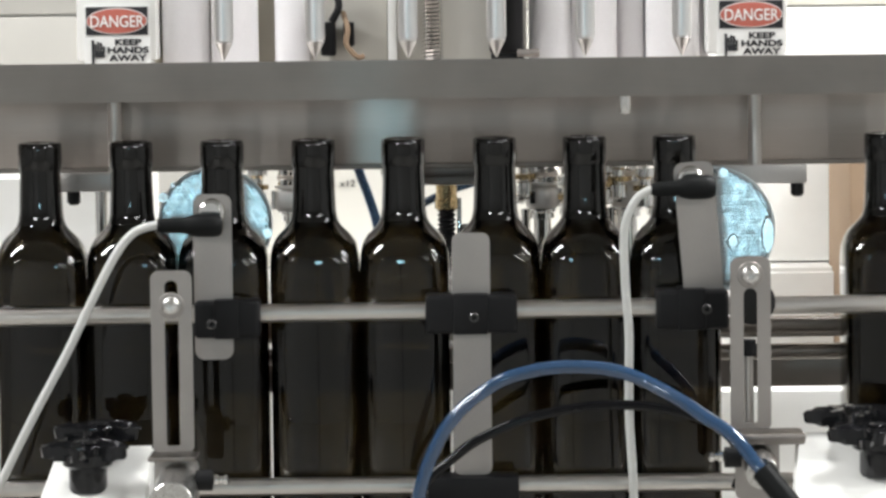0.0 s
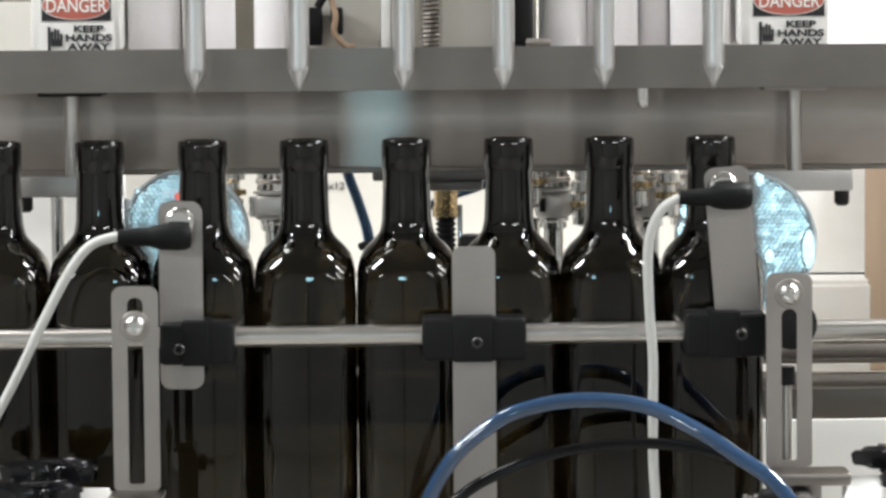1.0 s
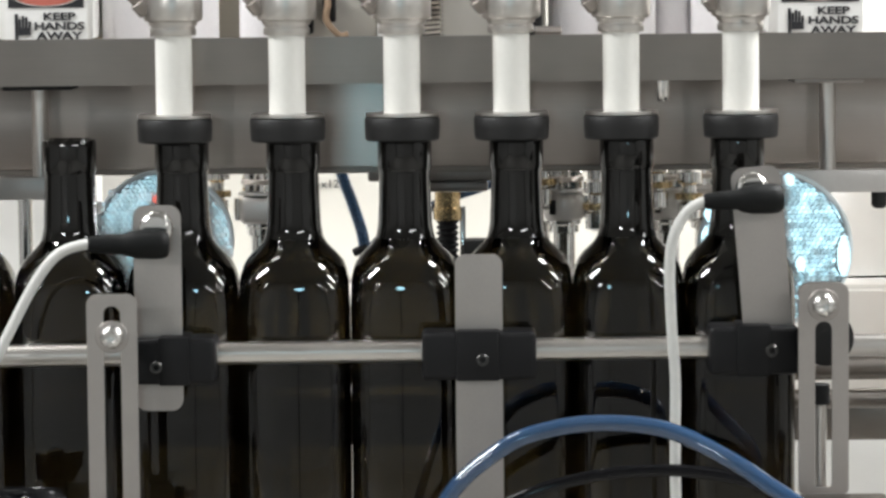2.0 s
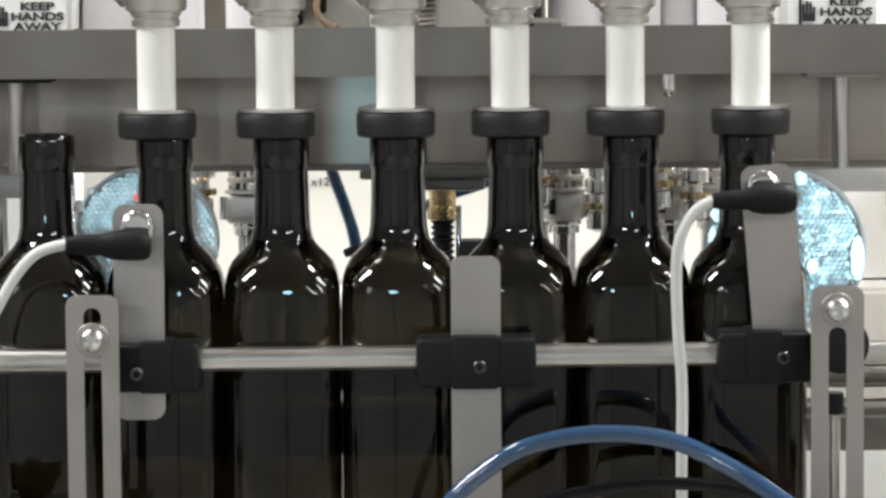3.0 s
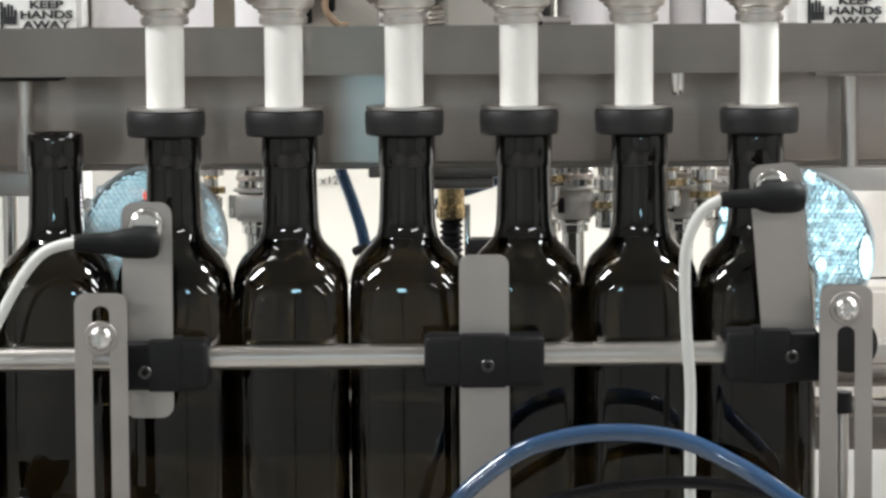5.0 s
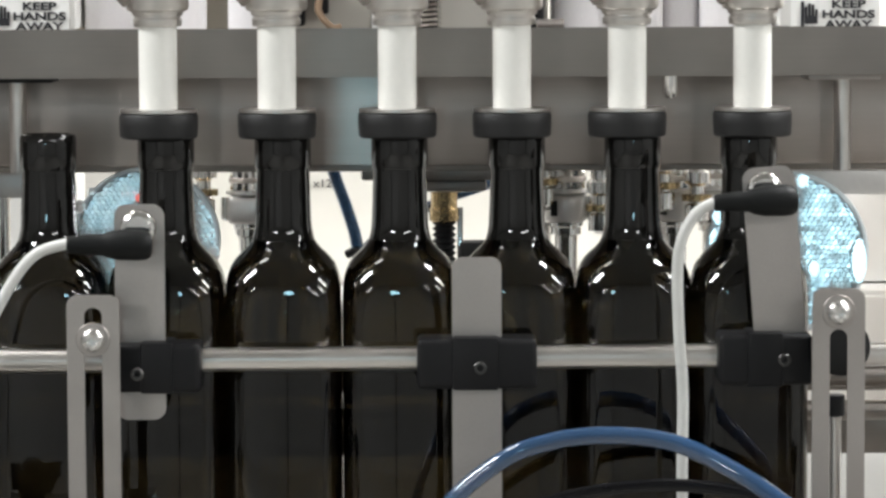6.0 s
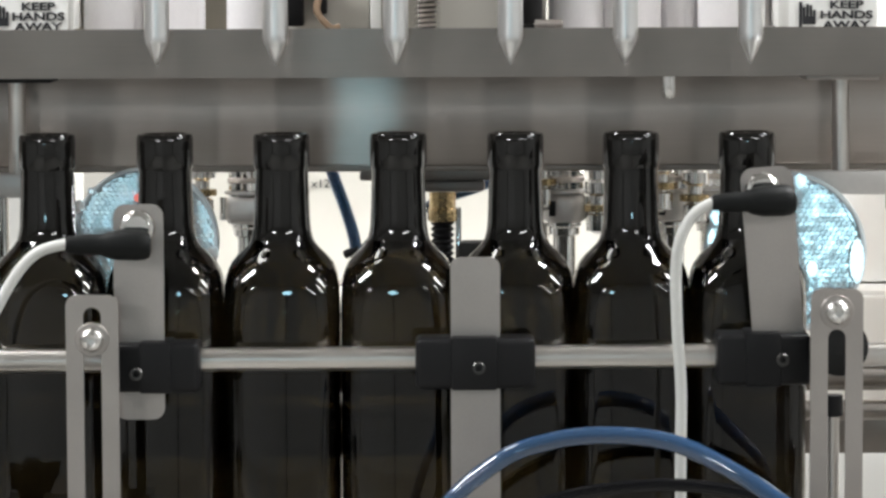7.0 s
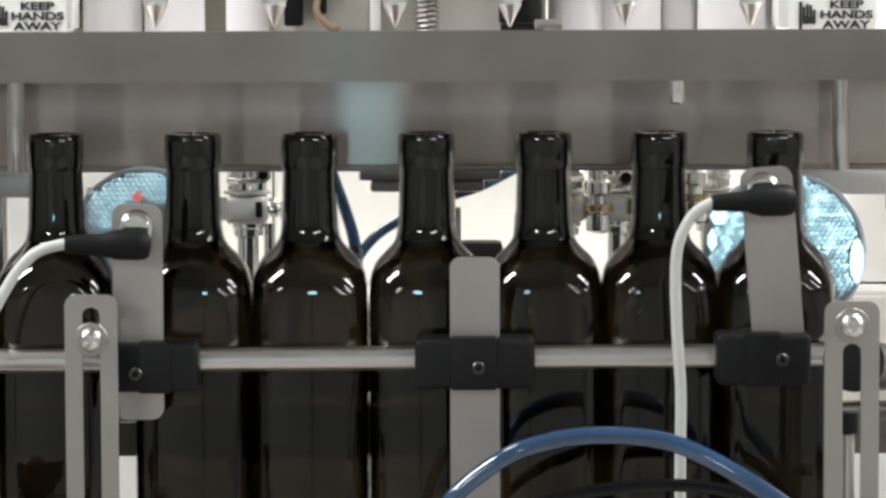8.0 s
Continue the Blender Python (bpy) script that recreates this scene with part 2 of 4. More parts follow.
def outline_plate(outer, inner, y0, y1, bm=None):
    """A plate in the xz plane between two outlines with as many corners each (inner may be None)."""
    b = bmesh.new()
    def ring(pts, y):
        return [b.verts.new((x, y, z)) for x, z in pts]
    if inner is None:
        f = b.faces.new(ring(outer, y0))
        res = bmesh.ops.extrude_face_region(b, geom=[f])
        bmesh.ops.translate(b, vec=(0, y1 - y0, 0), verts=[v for v in res["geom"] if isinstance(v, bmesh.types.BMVert)])
    else:
        n = len(outer)
        oa, ob_, ia, ib = ring(outer, y0), ring(outer, y1), ring(inner, y0), ring(inner, y1)
        for i in range(n):
            j = (i + 1) % n
            b.faces.new((oa[i], oa[j], ia[j], ia[i]))
            b.faces.new((ob_[i], ib[i], ib[j], ob_[j]))
            b.faces.new((oa[i], ob_[i], ob_[j], oa[j]))
            b.faces.new((ia[i], ia[j], ib[j], ib[i]))
    return merge(bm, b)


def round_rect(x0, x1, z0, z1, r, n=6, bottom=None):
    """Corners of a rounded rectangle, counter-clockwise; bottom: another radius for the lower corners."""
    rb = r if bottom is None else bottom
    pts = []
    for cx, cz, a0, q in ((x1 - r, z1 - r, 0, r), (x0 + r, z1 - r, 90, r), (x0 + rb, z0 + rb, 180, rb), (x1 - rb, z0 + rb, 270, rb)):
        for k in range(n + 1):
            a = radians(a0 + 90 * k / n)
            pts.append((cx + q * math.cos(a), cz + q * math.sin(a)))
    return pts


def lettering(text, size, mat, parent, place, wide=1.0, name="lettering", bold=0.0):
    data = bpy.data.curves.new("lettering", "FONT")
    data.body, data.size, data.align_x, data.extrude, data.offset = text, size, "CENTER", 0.0003, bold
    tmp = new("lettering", data)
    bpy.context.view_layer.update()
    me = bpy.data.meshes.new_from_object(tmp.evaluated_get(bpy.context.evaluated_depsgraph_get()))
    bpy.data.objects.remove(tmp)
    me.transform(Matrix.Translation(place) @ Matrix.Rotation(radians(90), 4, "X") @ Matrix.Diagonal((wide, 1, 1, 1)))
    me.materials.append(mat)
    ob = new(name, me)
    ob.parent = parent
    return ob


# ---- the room ----
def slab(name, x0, x1, y0, y1, z0, z1, mat, label, category):
    return thing(name, box(x0, x1, y0, y1, z0, z1), mat, label, category, kind="structure")


slab("floor", -5.2, 5.2, -7.1, 2.6, FLOOR - 0.1, FLOOR, CONCRETE, "grey concrete floor of the filling hall", "floor")
slab("ceiling", -5.2, 5.2, -7.1, 2.6, CEIL, CEIL + 0.1, GREYWALL, "plain grey ceiling over the filling hall", "ceiling")
slab("wall_north", -5.2, 5.2, 2.5, 2.6, FLOOR, CEIL, WALL, "cream painted wall behind the machine", "wall")
slab("wall_south", -5.2, 5.2, -7.1, -7.0, FLOOR, CEIL, GREYWALL, "plain grey wall across the hall", "wall")
slab("wall_west", -5.3, -5.2, -7.1, 2.6, FLOOR, CEIL, GREYWALL, "grey painted side wall of the hall", "wall")
slab("wall_east", 5.2, 5.3, -7.1, 2.6, FLOOR, CEIL, GREYWALL, "grey painted side wall of the hall", "wall")

for tx, ty, watts, along, across in TUBES_AND_FILL:
    light = empty("ceiling_light", (tx, ty, CEIL), "white fitting under the ceiling, fluorescent except for one added fill", "ceiling light", "fluorescent fittings")
    hx, hy = along / 2, across / 2
    part("housing", box(-hx - 0.04, hx + 0.04, -hy - 0.03, hy + 0.03, -0.05, 0, 0.004), CABINET, light)
    part("diffuser", box(-hx, hx, -hy, hy, -0.068, -0.0505, 0.006), DIFFUSER, light, "glowing white diffuser")


def camera_lamp():
    """The small bluish lamp by the camera, facing the machine from across the aisle; head and stand are unseen
    additions.
    """
    w = empty("camera_lamp_stand", (-0.135, -2.76, FLOOR), "small bluish round camera lamp on an added black stand", "work lamp")
    aim = Matrix.Translation((0, 0.026, 0.405 - FLOOR)) @ Matrix.Rotation(radians(-90), 4, "X")
    part("lens", lathe([(0.059, 0.0), (0.058, 0.003), (0.04, 0.005)], 32, None, aim), LENSGLOW, w, "glowing bluish lens")
    part("lamp_head", lathe([(0.025, -0.045), (0.052, -0.032), (0.068, -0.012), (0.068, -0.002), (0.062, -0.001)], 32, None, aim), BLACK, w)
    part("pole", rod((0, 0, 0.03), (0, 0, 0.325 - FLOOR), 0.010), BLACK, w)
    part("base", lathe([(0.12, 0.0), (0.12, 0.012), (0.10, 0.020), (0.014, 0.030)], 32), BLACK, w)


camera_lamp()


# ---- conveyor ----
def conveyor():
    c = empty("conveyor", (0, 0, 0), "stainless steel bottle conveyor with a dark belt", "conveyor")
    part("belt", box(-1.6, 1.6, -0.041, 0.041, -0.012, 0.0, 0.002), BELT, c, "dark slat belt")
    part("side_rail", box(-1.6, 1.6, -0.056, -0.043, -0.09, 0.012, 0.002), BRUSHED, c)
    part("side_rail", box(-1.6, 1.6, 0.043, 0.056, -0.09, 0.012, 0.002), BRUSHED, c)
    for x in (-1.2, 1.2):
        for y in (-0.05, 0.05):
            part("leg", box(x - 0.02, x + 0.02, y - 0.02, y + 0.02, FLOOR, -0.09, 0.002), BRUSHED, c)


conveyor()


# ---- bottles ----
def bottle_ring(b, half, corner, z, n=12):
    """A square ring with round corners and slightly bowed sides; a large corner makes it a circle."""
    corner = min(corner, half)
    bow = 0.115 * (1 - corner / half)
    pts = []
    base = round_rect(-half, half, -half, half, corner, n)
    for i, (x, y) in enumerate(base):
        pts.append((x, y))
        if i % (n + 1) == n:
            qx, qy = base[(i + 1) % len(base)]
            pts += [(x + (qx - x) * k / 5, y + (qy - y) * k / 5) for k in range(1, 5)]
    return [b.verts.new((x * (1 - bow * (y / half) ** 2), y * (1 - bow * (x / half) ** 2), z)) for x, y in pts]


OUTER = [(0.0270, 0.012, 0.0030), (0.0305, 0.012, 0.0), (0.0330, 0.012, 0.0015), (0.0340, 0.012, 0.006), (0.0341, 0.012, 0.10),
         (0.0341, 0.0125, 0.190), (0.0341, 0.0140, 0.200), (0.0339, 0.0165, 0.2110), (0.0335, 0.0200, 0.2180), (0.0325, 0.0240, 0.2232), (0.0312, 0.0268, 0.2272),
         (0.0295, 0.0275, 0.2305), (0.0275, 0.0268, 0.2332), (0.0252, 0.0252, 0.2356), (0.0225, 0.0225, 0.2381), (0.0202, 0.021, 0.2406),
         (0.0183, 0.02, 0.2436), (0.0174, 0.02, 0.2470), (0.0166, 0.02, 0.2520), (0.0162, 0.02, 0.2620), (0.0158, 0.02, 0.2740), (0.0155, 0.02, 0.2838), (0.0156, 0.02, 0.2850),
         (0.0160, 0.02, 0.28515), (0.0165, 0.02, 0.2872), (0.0166, 0.02, 0.3000), (0.0165, 0.02, 0.3035), (0.0157, 0.02, 0.3054), (0.0130, 0.02, 0.3058)]
INNER = [(0.0095, 0.02, 0.2849), (0.0092, 0.02, 0.2700), (0.0100, 0.02, 0.2520), (0.0130, 0.02, 0.2432), (0.0192, 0.02, 0.2378), (0.0248, 0.02, 0.2326),
         (0.0286, 0.024, 0.2256), (0.0310, 0.019, 0.2155), (0.0321, 0.0125, 0.200), (0.0323, 0.0105, 0.10), (0.0321, 0.0105, 0.006), (0.0260, 0.0105, 0.0045)]


def ring_mesh(name, levels, closed, mat, inner=None):
    """Skin the rings; closed joins the last to the first, else both ends are capped; inner: the first ring of the paler inside."""
    b = bmesh.new()
    rings = [bottle_ring(b, *lv) for lv in levels]
    n = len(rings[0])
    for lo, hi in zip(rings, rings[1:] + rings[:1] if closed else rings[1:]):
        for i in range(n):
            j = (i + 1) % n
            b.faces.new((lo[i], lo[j], hi[j], hi[i]))
    if not closed:
        b.faces.new(rings[0][::-1])
        b.faces.new(rings[-1])
    b.faces.ensure_lookup_table()
    if inner is not None:
        for f in b.faces[inner * n:]:
            f.material_index = 1
    me = finish(name, b, mat)
    if inner is not None:
        me.materials.append(INNERGLASS)
    me.shade_smooth()
    return me


def bottle(label):
    ob = empty("bottle", (0, 0, 0), label, "bottle", "bottles on the conveyor")
    new("glass_body", BODY).parent = ob
    new("neck", NECK).parent = ob
    new("neck_finish", FINISH).parent = ob
    return ob


BODY = ring_mesh("glass_body", [lv for lv in OUTER if lv[2] < 0.2440] + [(0.0124, 0.02, 0.24355)] + [lv for lv in INNER if lv[2] < 0.2435], False, GLASS, sum(lv[2] < 0.2440 for lv in OUTER))
NECK = ring_mesh("neck", [(0.0183, 0.02, 0.24365)] + [lv for lv in OUTER if 0.2440 < lv[2] < 0.28505] + [lv for lv in INNER if lv[2] > 0.2435], True, DARKGLASS)
FINISH = ring_mesh("neck_finish", [lv for lv in OUTER if lv[2] > 0.28505] + [(0.0095, 0.02, 0.3040), (0.0093, 0.02, 0.28515)], True, DARKGLASS)
# where each bottle stands: at the start, while it is filled, and at the end
STANDS = [(-0.3081, -0.3008, -0.3008), (-0.2391, -0.2320, -0.2265), (-0.1701, -0.1631, -0.1464), (-0.1007, -0.0949, -0.0782),
          (-0.0326, -0.0266, -0.0099), (0.0368, 0.0419, 0.0586), (0.1049, 0.1095, 0.1260), (0.1730, 0.1773, 0.1940)]
BOTTLES = []
for x0, x1, x2 in STANDS:
    ob = bottle("dark brown-green square glass oil bottle without a cap")
    BOTTLES.append((ob, [(0.0, pose(x0, 0, 0)), (0.15, pose(x1, 0, 0)), (0.6, pose(x1, 0, 0)), (7.0, pose(x1, 0, 0)),
                         (7.78, pose(x1, 0, 0)), (7.85, pose(x1 + (x2 - x1) * 0.25, 0, 0)), (8.0, pose(x2, 0, 0))]))
gone = bottle("dark glass oil bottle carried away along the conveyor")
BOTTLES.append((gone, [(0.0, pose(0.3335, 0, 0)), (8.0, pose(0.3335 + 8 * 0.083, 0, 0))]))


# ---- beam and drip tray over the bottles ----
def beam():
    b = empty("machine_beam", (0, 0, 0), "brushed stainless steel box beam behind the bottle necks", "beam")
    part("box_section", box(-1.3, 1.3, 0.100, 0.150, 0.2806, 0.3362, 0.0016, segs=2), BRUSHED, b)
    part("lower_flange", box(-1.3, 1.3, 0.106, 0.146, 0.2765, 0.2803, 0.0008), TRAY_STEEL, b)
    for x in (-1.25, 1.25):
        part("column", box(x - 0.03, x + 0.03, 0.152, 0.21, FLOOR, 0.68, 0.003), BRUSHED, b)
    part("top_beam", box(-1.3, 1.3, 0.155, 0.30, 0.60, 0.68, 0.003), BRUSHED, b)
    part("hinge_block", box(-0.053, 0.036, 0.150, 0.19, 0.268, 0.2802, 0.002), PLATE, b)
    part("hinge_cap", box(-0.046, 0.026, 0.153, 0.187, 0.2605, 0.2678, 0.0025), PLATE, b)


beam()


def drip_tray():
    t = empty("drip_tray", (0, 0.030, 0), "long dull stainless steel drip tray that slides under the nozzles", "drip tray")
    b = outline_plate([(0, 0.337), (0.0, 0.366), (0.0025, 0.366), (0.0025, 0.3395), (0.112, 0.3395), (0.112, 0.352), (0.1145, 0.352), (0.1145, 0.337)], None, -1.15, 1.15)
    b.transform(Matrix(((0, 1, 0, 0), (1, 0, 0, 0), (0, 0, 1, 0), (0, 0, 0, 1))))
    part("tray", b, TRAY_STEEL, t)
    part("drain_stud", lathe([(0.002, 0.3235), (0.0040, 0.3245), (0.0046, 0.328), (0.0046, 0.3368)], 16, None, pose(0.1338, 0.006, 0)), CHROME, t)
    return t


TRAY = drip_tray()


def hanger(x, side):
    h = empty("reflector_hanger", (x, 0.07, 0), "round steel post with a flat steel arm for a reflector", "bracket", "reflector hangers")
    part("post", rod((0, 0, 0.266), (0, 0, 0.336), 0.0052), ROD, h)
    part("mount_plate", box(-0.022, 0.022, -0.012, 0.028, 0.3335, 0.3365, 0.001), RUBBER if side < 0 else PLATE, h)
    part("arm", box(-0.035 if side > 0 else -0.042, 0.040 if side > 0 else 0.012, -0.006, 0.006, 0.264, 0.2785, 0.0012), CLAMPSTEEL, h)
    part("end_stud", lathe([(0.003, 0.2535), (0.0052, 0.2555), (0.0052, 0.264)], 16, None, pose(side * 0.033, 0, 0)), RUBBER, h)


hanger(0.2400, 1)
hanger(-0.2580, -1)


def prism_cells(r, edge, tall=1.0):
    """A sheet of cube corners, open forwards, out to the radius r, or r times tall upwards."""
    b = bmesh.new()
    n = Vector((1, 1, 1)).normalized()
    u = Vector((1, -1, 0)).normalized()
    v = n.cross(u)
    known = {}

    def vert(p):
        if p not in known:
            q = Vector(p) * edge
            known[p] = b.verts.new((q.dot(u), -q.dot(n) + 0.0006, q.dot(v)))
        return known[p]

    reach = int(r * tall / edge) + 2
    axes = ((1, 0, 0), (0, 1, 0), (0, 0, 1))
    for i in range(-reach, reach + 1):
        for j in range(-reach, reach + 1):
            p = (i, j, -i - j)
            q = Vector(p) * edge
            if math.hypot(q.dot(u), q.dot(v) / tall) > r - edge:
                continue
            for k in range(3):
                e, f = axes[k], axes[(k + 1) % 3]
                pe = tuple(a + c for a, c in zip(p, e))
                pf = tuple(a + c for a, c in zip(p, f))
                pef = tuple(a + c for a, c in zip(pe, f))
                b.faces.new((vert(p), vert(pe), vert(pef), vert(pf)))
    return b


def reflector(x, z, r, spot, lugs):
    d = empty("reflector", (x, 0.058, z), "round blue-white retroreflector disc behind the bottle necks", "reflector", "reflectors")
    turn = Matrix.Rotation(radians(90), 4, "X")
    part("prism_face", prism_cells(r * 0.965 + 0.0023, 0.0023), PRISMS, d, "sheet of small blue-silver prisms", smooth=False)
    part("back_disc", lathe([(r * 0.93, -0.0030), (r * 0.93, -0.0012)], 56, None, turn), CLEARRIM, d)
    rim = lathe([(r * 0.935, -0.003), (r, -0.003), (r, 0.0024), (r * 0.985, 0.0034), (r * 0.95, 0.0034), (r * 0.935, 0.002)], 56, None, turn, True)
    part("rim", rim, CLEARRIM, d, "clear bluish rim")
    part("backing", box(-0.012, 0.012, 0.0035, 0.006, -0.02, r * 0.92, 0.0008), PLATE, d)
    # lugs added where returned lamp light makes bright spots, shaped like those spots
    for lx, lz, lr, tall in lugs:
        m = Matrix.Translation((lx, -0.0040, lz)) @ turn @ Matrix.Diagonal((1, tall, 1, 1))
        lug = part("lug", lathe([(lr, -0.0006), (lr, 0.0004), (lr * 0.95, 0.0008)], 20, None, m), CLEARRIM, d, "clear moulded lug placed and shaped for a bright lamp glint")
        b = prism_cells(lr * 1.12, 0.0009, tall)
        b.transform(Matrix.Translation((lx, -0.0066, lz)))
        part("lug_prism", b, BRIGHTPRISMS, lug, "bright prism patch added to return a lamp glint", smooth=False)
    if spot:
        # the sensor's light on the prisms, put in as a small glowing disc
        part("light_spot", lathe([(0.0026, 0), (0.0022, 0.0006)], 16, None, Matrix.Translation((spot[0], -0.0036, spot[1])) @ turn), BEAMSPOT, d, "red spot of the sensor's beam")


reflector(-0.1800, 0.2385, 0.0445, (-0.004, 0.026), [(-0.0395, 0.021, 0.0040, 1.0), (-0.032, 0.030, 0.0025, 1.0), (0.0405, -0.0075, 0.0038, 1.2)])
reflector(0.2055, 0.2297, 0.0490, None, [(0.0428, -0.005, 0.0047, 3.1), (0.008, 0.0432, 0.0048, 1.0), (-0.0400, 0.0225, 0.0055, 1.0), (-0.0440, 0.0080, 0.0034, 2.3), (0.016, -0.0095, 0.0042, 1.3)])


# ---- guide rods ----
def guide_rods():
    g = empty("guide_rail", (0, -0.045, 0), "two polished round steel rods guiding the bottles", "guide rail")
    part("upper_rod", rod((-1.0, 0, 0.1745), (1.0, 0, 0.1825), 0.0068), ROD, g)
    part("lower_rod", rod((-1.0, 0, 0.0475), (1.0, 0, 0.0465), 0.0068), ROD, g)
    r = empty("rear_guide_rail", (0, 0.06, 0), "rear stainless guide rails on the far side of the bottles", "guide rail")
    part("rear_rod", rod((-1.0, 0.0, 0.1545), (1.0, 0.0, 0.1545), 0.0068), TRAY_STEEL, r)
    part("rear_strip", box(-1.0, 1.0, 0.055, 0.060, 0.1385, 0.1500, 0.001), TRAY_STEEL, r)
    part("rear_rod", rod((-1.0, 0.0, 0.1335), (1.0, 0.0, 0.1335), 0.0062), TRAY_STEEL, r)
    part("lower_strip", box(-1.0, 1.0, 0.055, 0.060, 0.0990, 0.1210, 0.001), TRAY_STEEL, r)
    for x in (-0.30, 0.345, 0.62):
        part("rail_post", rod((x, 0.052, -0.09), (x, 0.052, 0.17), 0.0048), ROD, r)


guide_rods()


# ---- sensor brackets on the upper rod ----
def cap_screw(parent, x, y, z, r=0.0038):
    turn = pose(x, y, z, 90)
    part("screw", lathe([(r, -0.004), (r, 0.0006), (r * 0.85, 0.0012), (r * 0.55, 0.0012), (r * 0.5, -0.001), (r * 0.1, -0.0012)], 18, None, turn), SCREW, parent, "small dark steel cap screw")


def clamp(parent, x0, x1, z0, z1, screw):
    b = box(x0, x1, -0.068, -0.036, z0, z1, 0.0034, segs=3)
    w = x1 - x0
    box(x0 + w * 0.30, x0 + w * 0.68, -0.0692, -0.036, z0 - 0.0006, z1 + 0.0010, 0.0016, b)
    block = part("clamp_block", b, BLACK, parent, "black plastic clamp block")
    cap_screw(block, screw[0], -0.0688, screw[1])


def sensor(parent, x, z):
    m = pose(x, -0.0575, z, 90, 0, 0)
    part("sensor_nut", lathe([(0.0105, 0), (0.0105, 0.002), (0.0095, 0.0035), (0.0075, 0.004), (0.007, 0.0055)], 24, None, m), CHROME, parent, "chromed ring nut")
    part("sensor_body", lathe([(0.0085, -0.012), (0.0088, -0.011), (0.0088, 0.001)], 24, None, m), BLACK, parent)


def connector(parent, pts, radii, bend):
    """A black cable connector, thicker at its socket, and the cable that leaves it."""
    p0, p1 = Vector(pts[0]), Vector(pts[1])
    d = p1 - p0
    m = Matrix.Translation(p0) @ d.to_track_quat("Z", "Y").to_matrix().to_4x4()
    n = d.length
    prof = [(radii[0] * 0.40, 0), (radii[0] * 0.80, n * 0.02), (radii[0] * 0.97, n * 0.07), (radii[0] * 1.03, n * 0.16), (radii[0], n * 0.40), (radii[0] * 0.84, n * 0.52),
            (radii[1], n * 0.58), (radii[1] * 0.98, n * 0.70), (radii[1] * 0.80, n * 0.97), (radii[1] * 0.6, n)]
    c = part("connector", lathe(prof, 22, None, m), CONNECTOR, parent, "black rubber cable connector")
    part("cable", sweep(bend, 0.0032, 12), GREYCABLE, c, "grey sensor cable")
    return c


def bracket_left():
    s = empty("sensor_bracket", (0, 0, 0), "grey steel sensor plate on a black clamp, with cable", "sensor bracket", "sensor brackets")
    part("plate", outline_plate(round_rect(-0.1885, -0.1600, 0.1449, 0.2683, 0.007), None, -0.0565, -0.0540), PLATE, s)
    clamp(s, -0.184 - 0.004, -0.1397, 0.1618, 0.1894, (-0.1752, 0.1725))
    sensor(s, -0.1745, 0.2550)
    connector(s, [(-0.1655, -0.072, 0.2462), (-0.2135, -0.078, 0.2472)], (0.0085, 0.0062),
              [(-0.208, -0.078, 0.2470), (-0.2165, -0.079, 0.2470), (-0.231, -0.081, 0.2415), (-0.2445, -0.083, 0.2250), (-0.262, -0.086, 0.1920),
               (-0.2808, -0.088, 0.1540), (-0.3060, -0.09, 0.1080), (-0.3290, -0.09, 0.0630), (-0.349, -0.085, 0.020), (-0.36, -0.07, -0.08)])


def bracket_middle():
    s = empty("sensor_bracket", (0, 0, 0), "tall plain grey steel plate on a black clamp", "sensor bracket", "sensor brackets")
    part("plate", outline_plate(round_rect(0.0035, 0.0318, 0.056, 0.2372, 0.006), None, -0.0565, -0.0540), PLATE, s)
    clamp(s, -0.0166, 0.0517, 0.1630, 0.1915, (0.0195, 0.1752))
    b = box(-0.0166, 0.0517, -0.068, -0.036, 0.036, 0.0555, 0.0022)
    part("clamp_block", b, BLACK, s, "black plastic clamp block")


def bracket_right():
    s = empty("sensor_bracket", (0, 0, 0), "leaning grey steel sensor plate on a black clamp, with cable", "sensor bracket", "sensor brackets")
    b = outline_plate(round_rect(-0.0148, 0.0148, -0.062, 0.062, 0.007), None, -0.0012, 0.0012)
    b.transform(pose(0.1880, -0.0552, 0.2262, 0, -4.6, 0))
    part("plate", b, PLATE, s)
    clamp(s, 0.1550, 0.2085, 0.1645, 0.1935, (0.1920, 0.1792))
    sensor(s, 0.1815, 0.2750)
    connector(s, [(0.1985, -0.073, 0.2705), (0.1505, -0.079, 0.2695)], (0.0088, 0.0058),
              [(0.156, -0.079, 0.2696), (0.1500, -0.079, 0.2690), (0.1400, -0.08, 0.2625), (0.1325, -0.081, 0.2480), (0.1304, -0.081, 0.2300),
               (0.1312, -0.081, 0.1990), (0.1334, -0.081, 0.1650), (0.1332, -0.082, 0.1300), (0.1334, -0.082, 0.0960), (0.1362, -0.082, 0.0400), (0.137, -0.08, -0.06)])


bracket_left()
bracket_middle()
bracket_right()


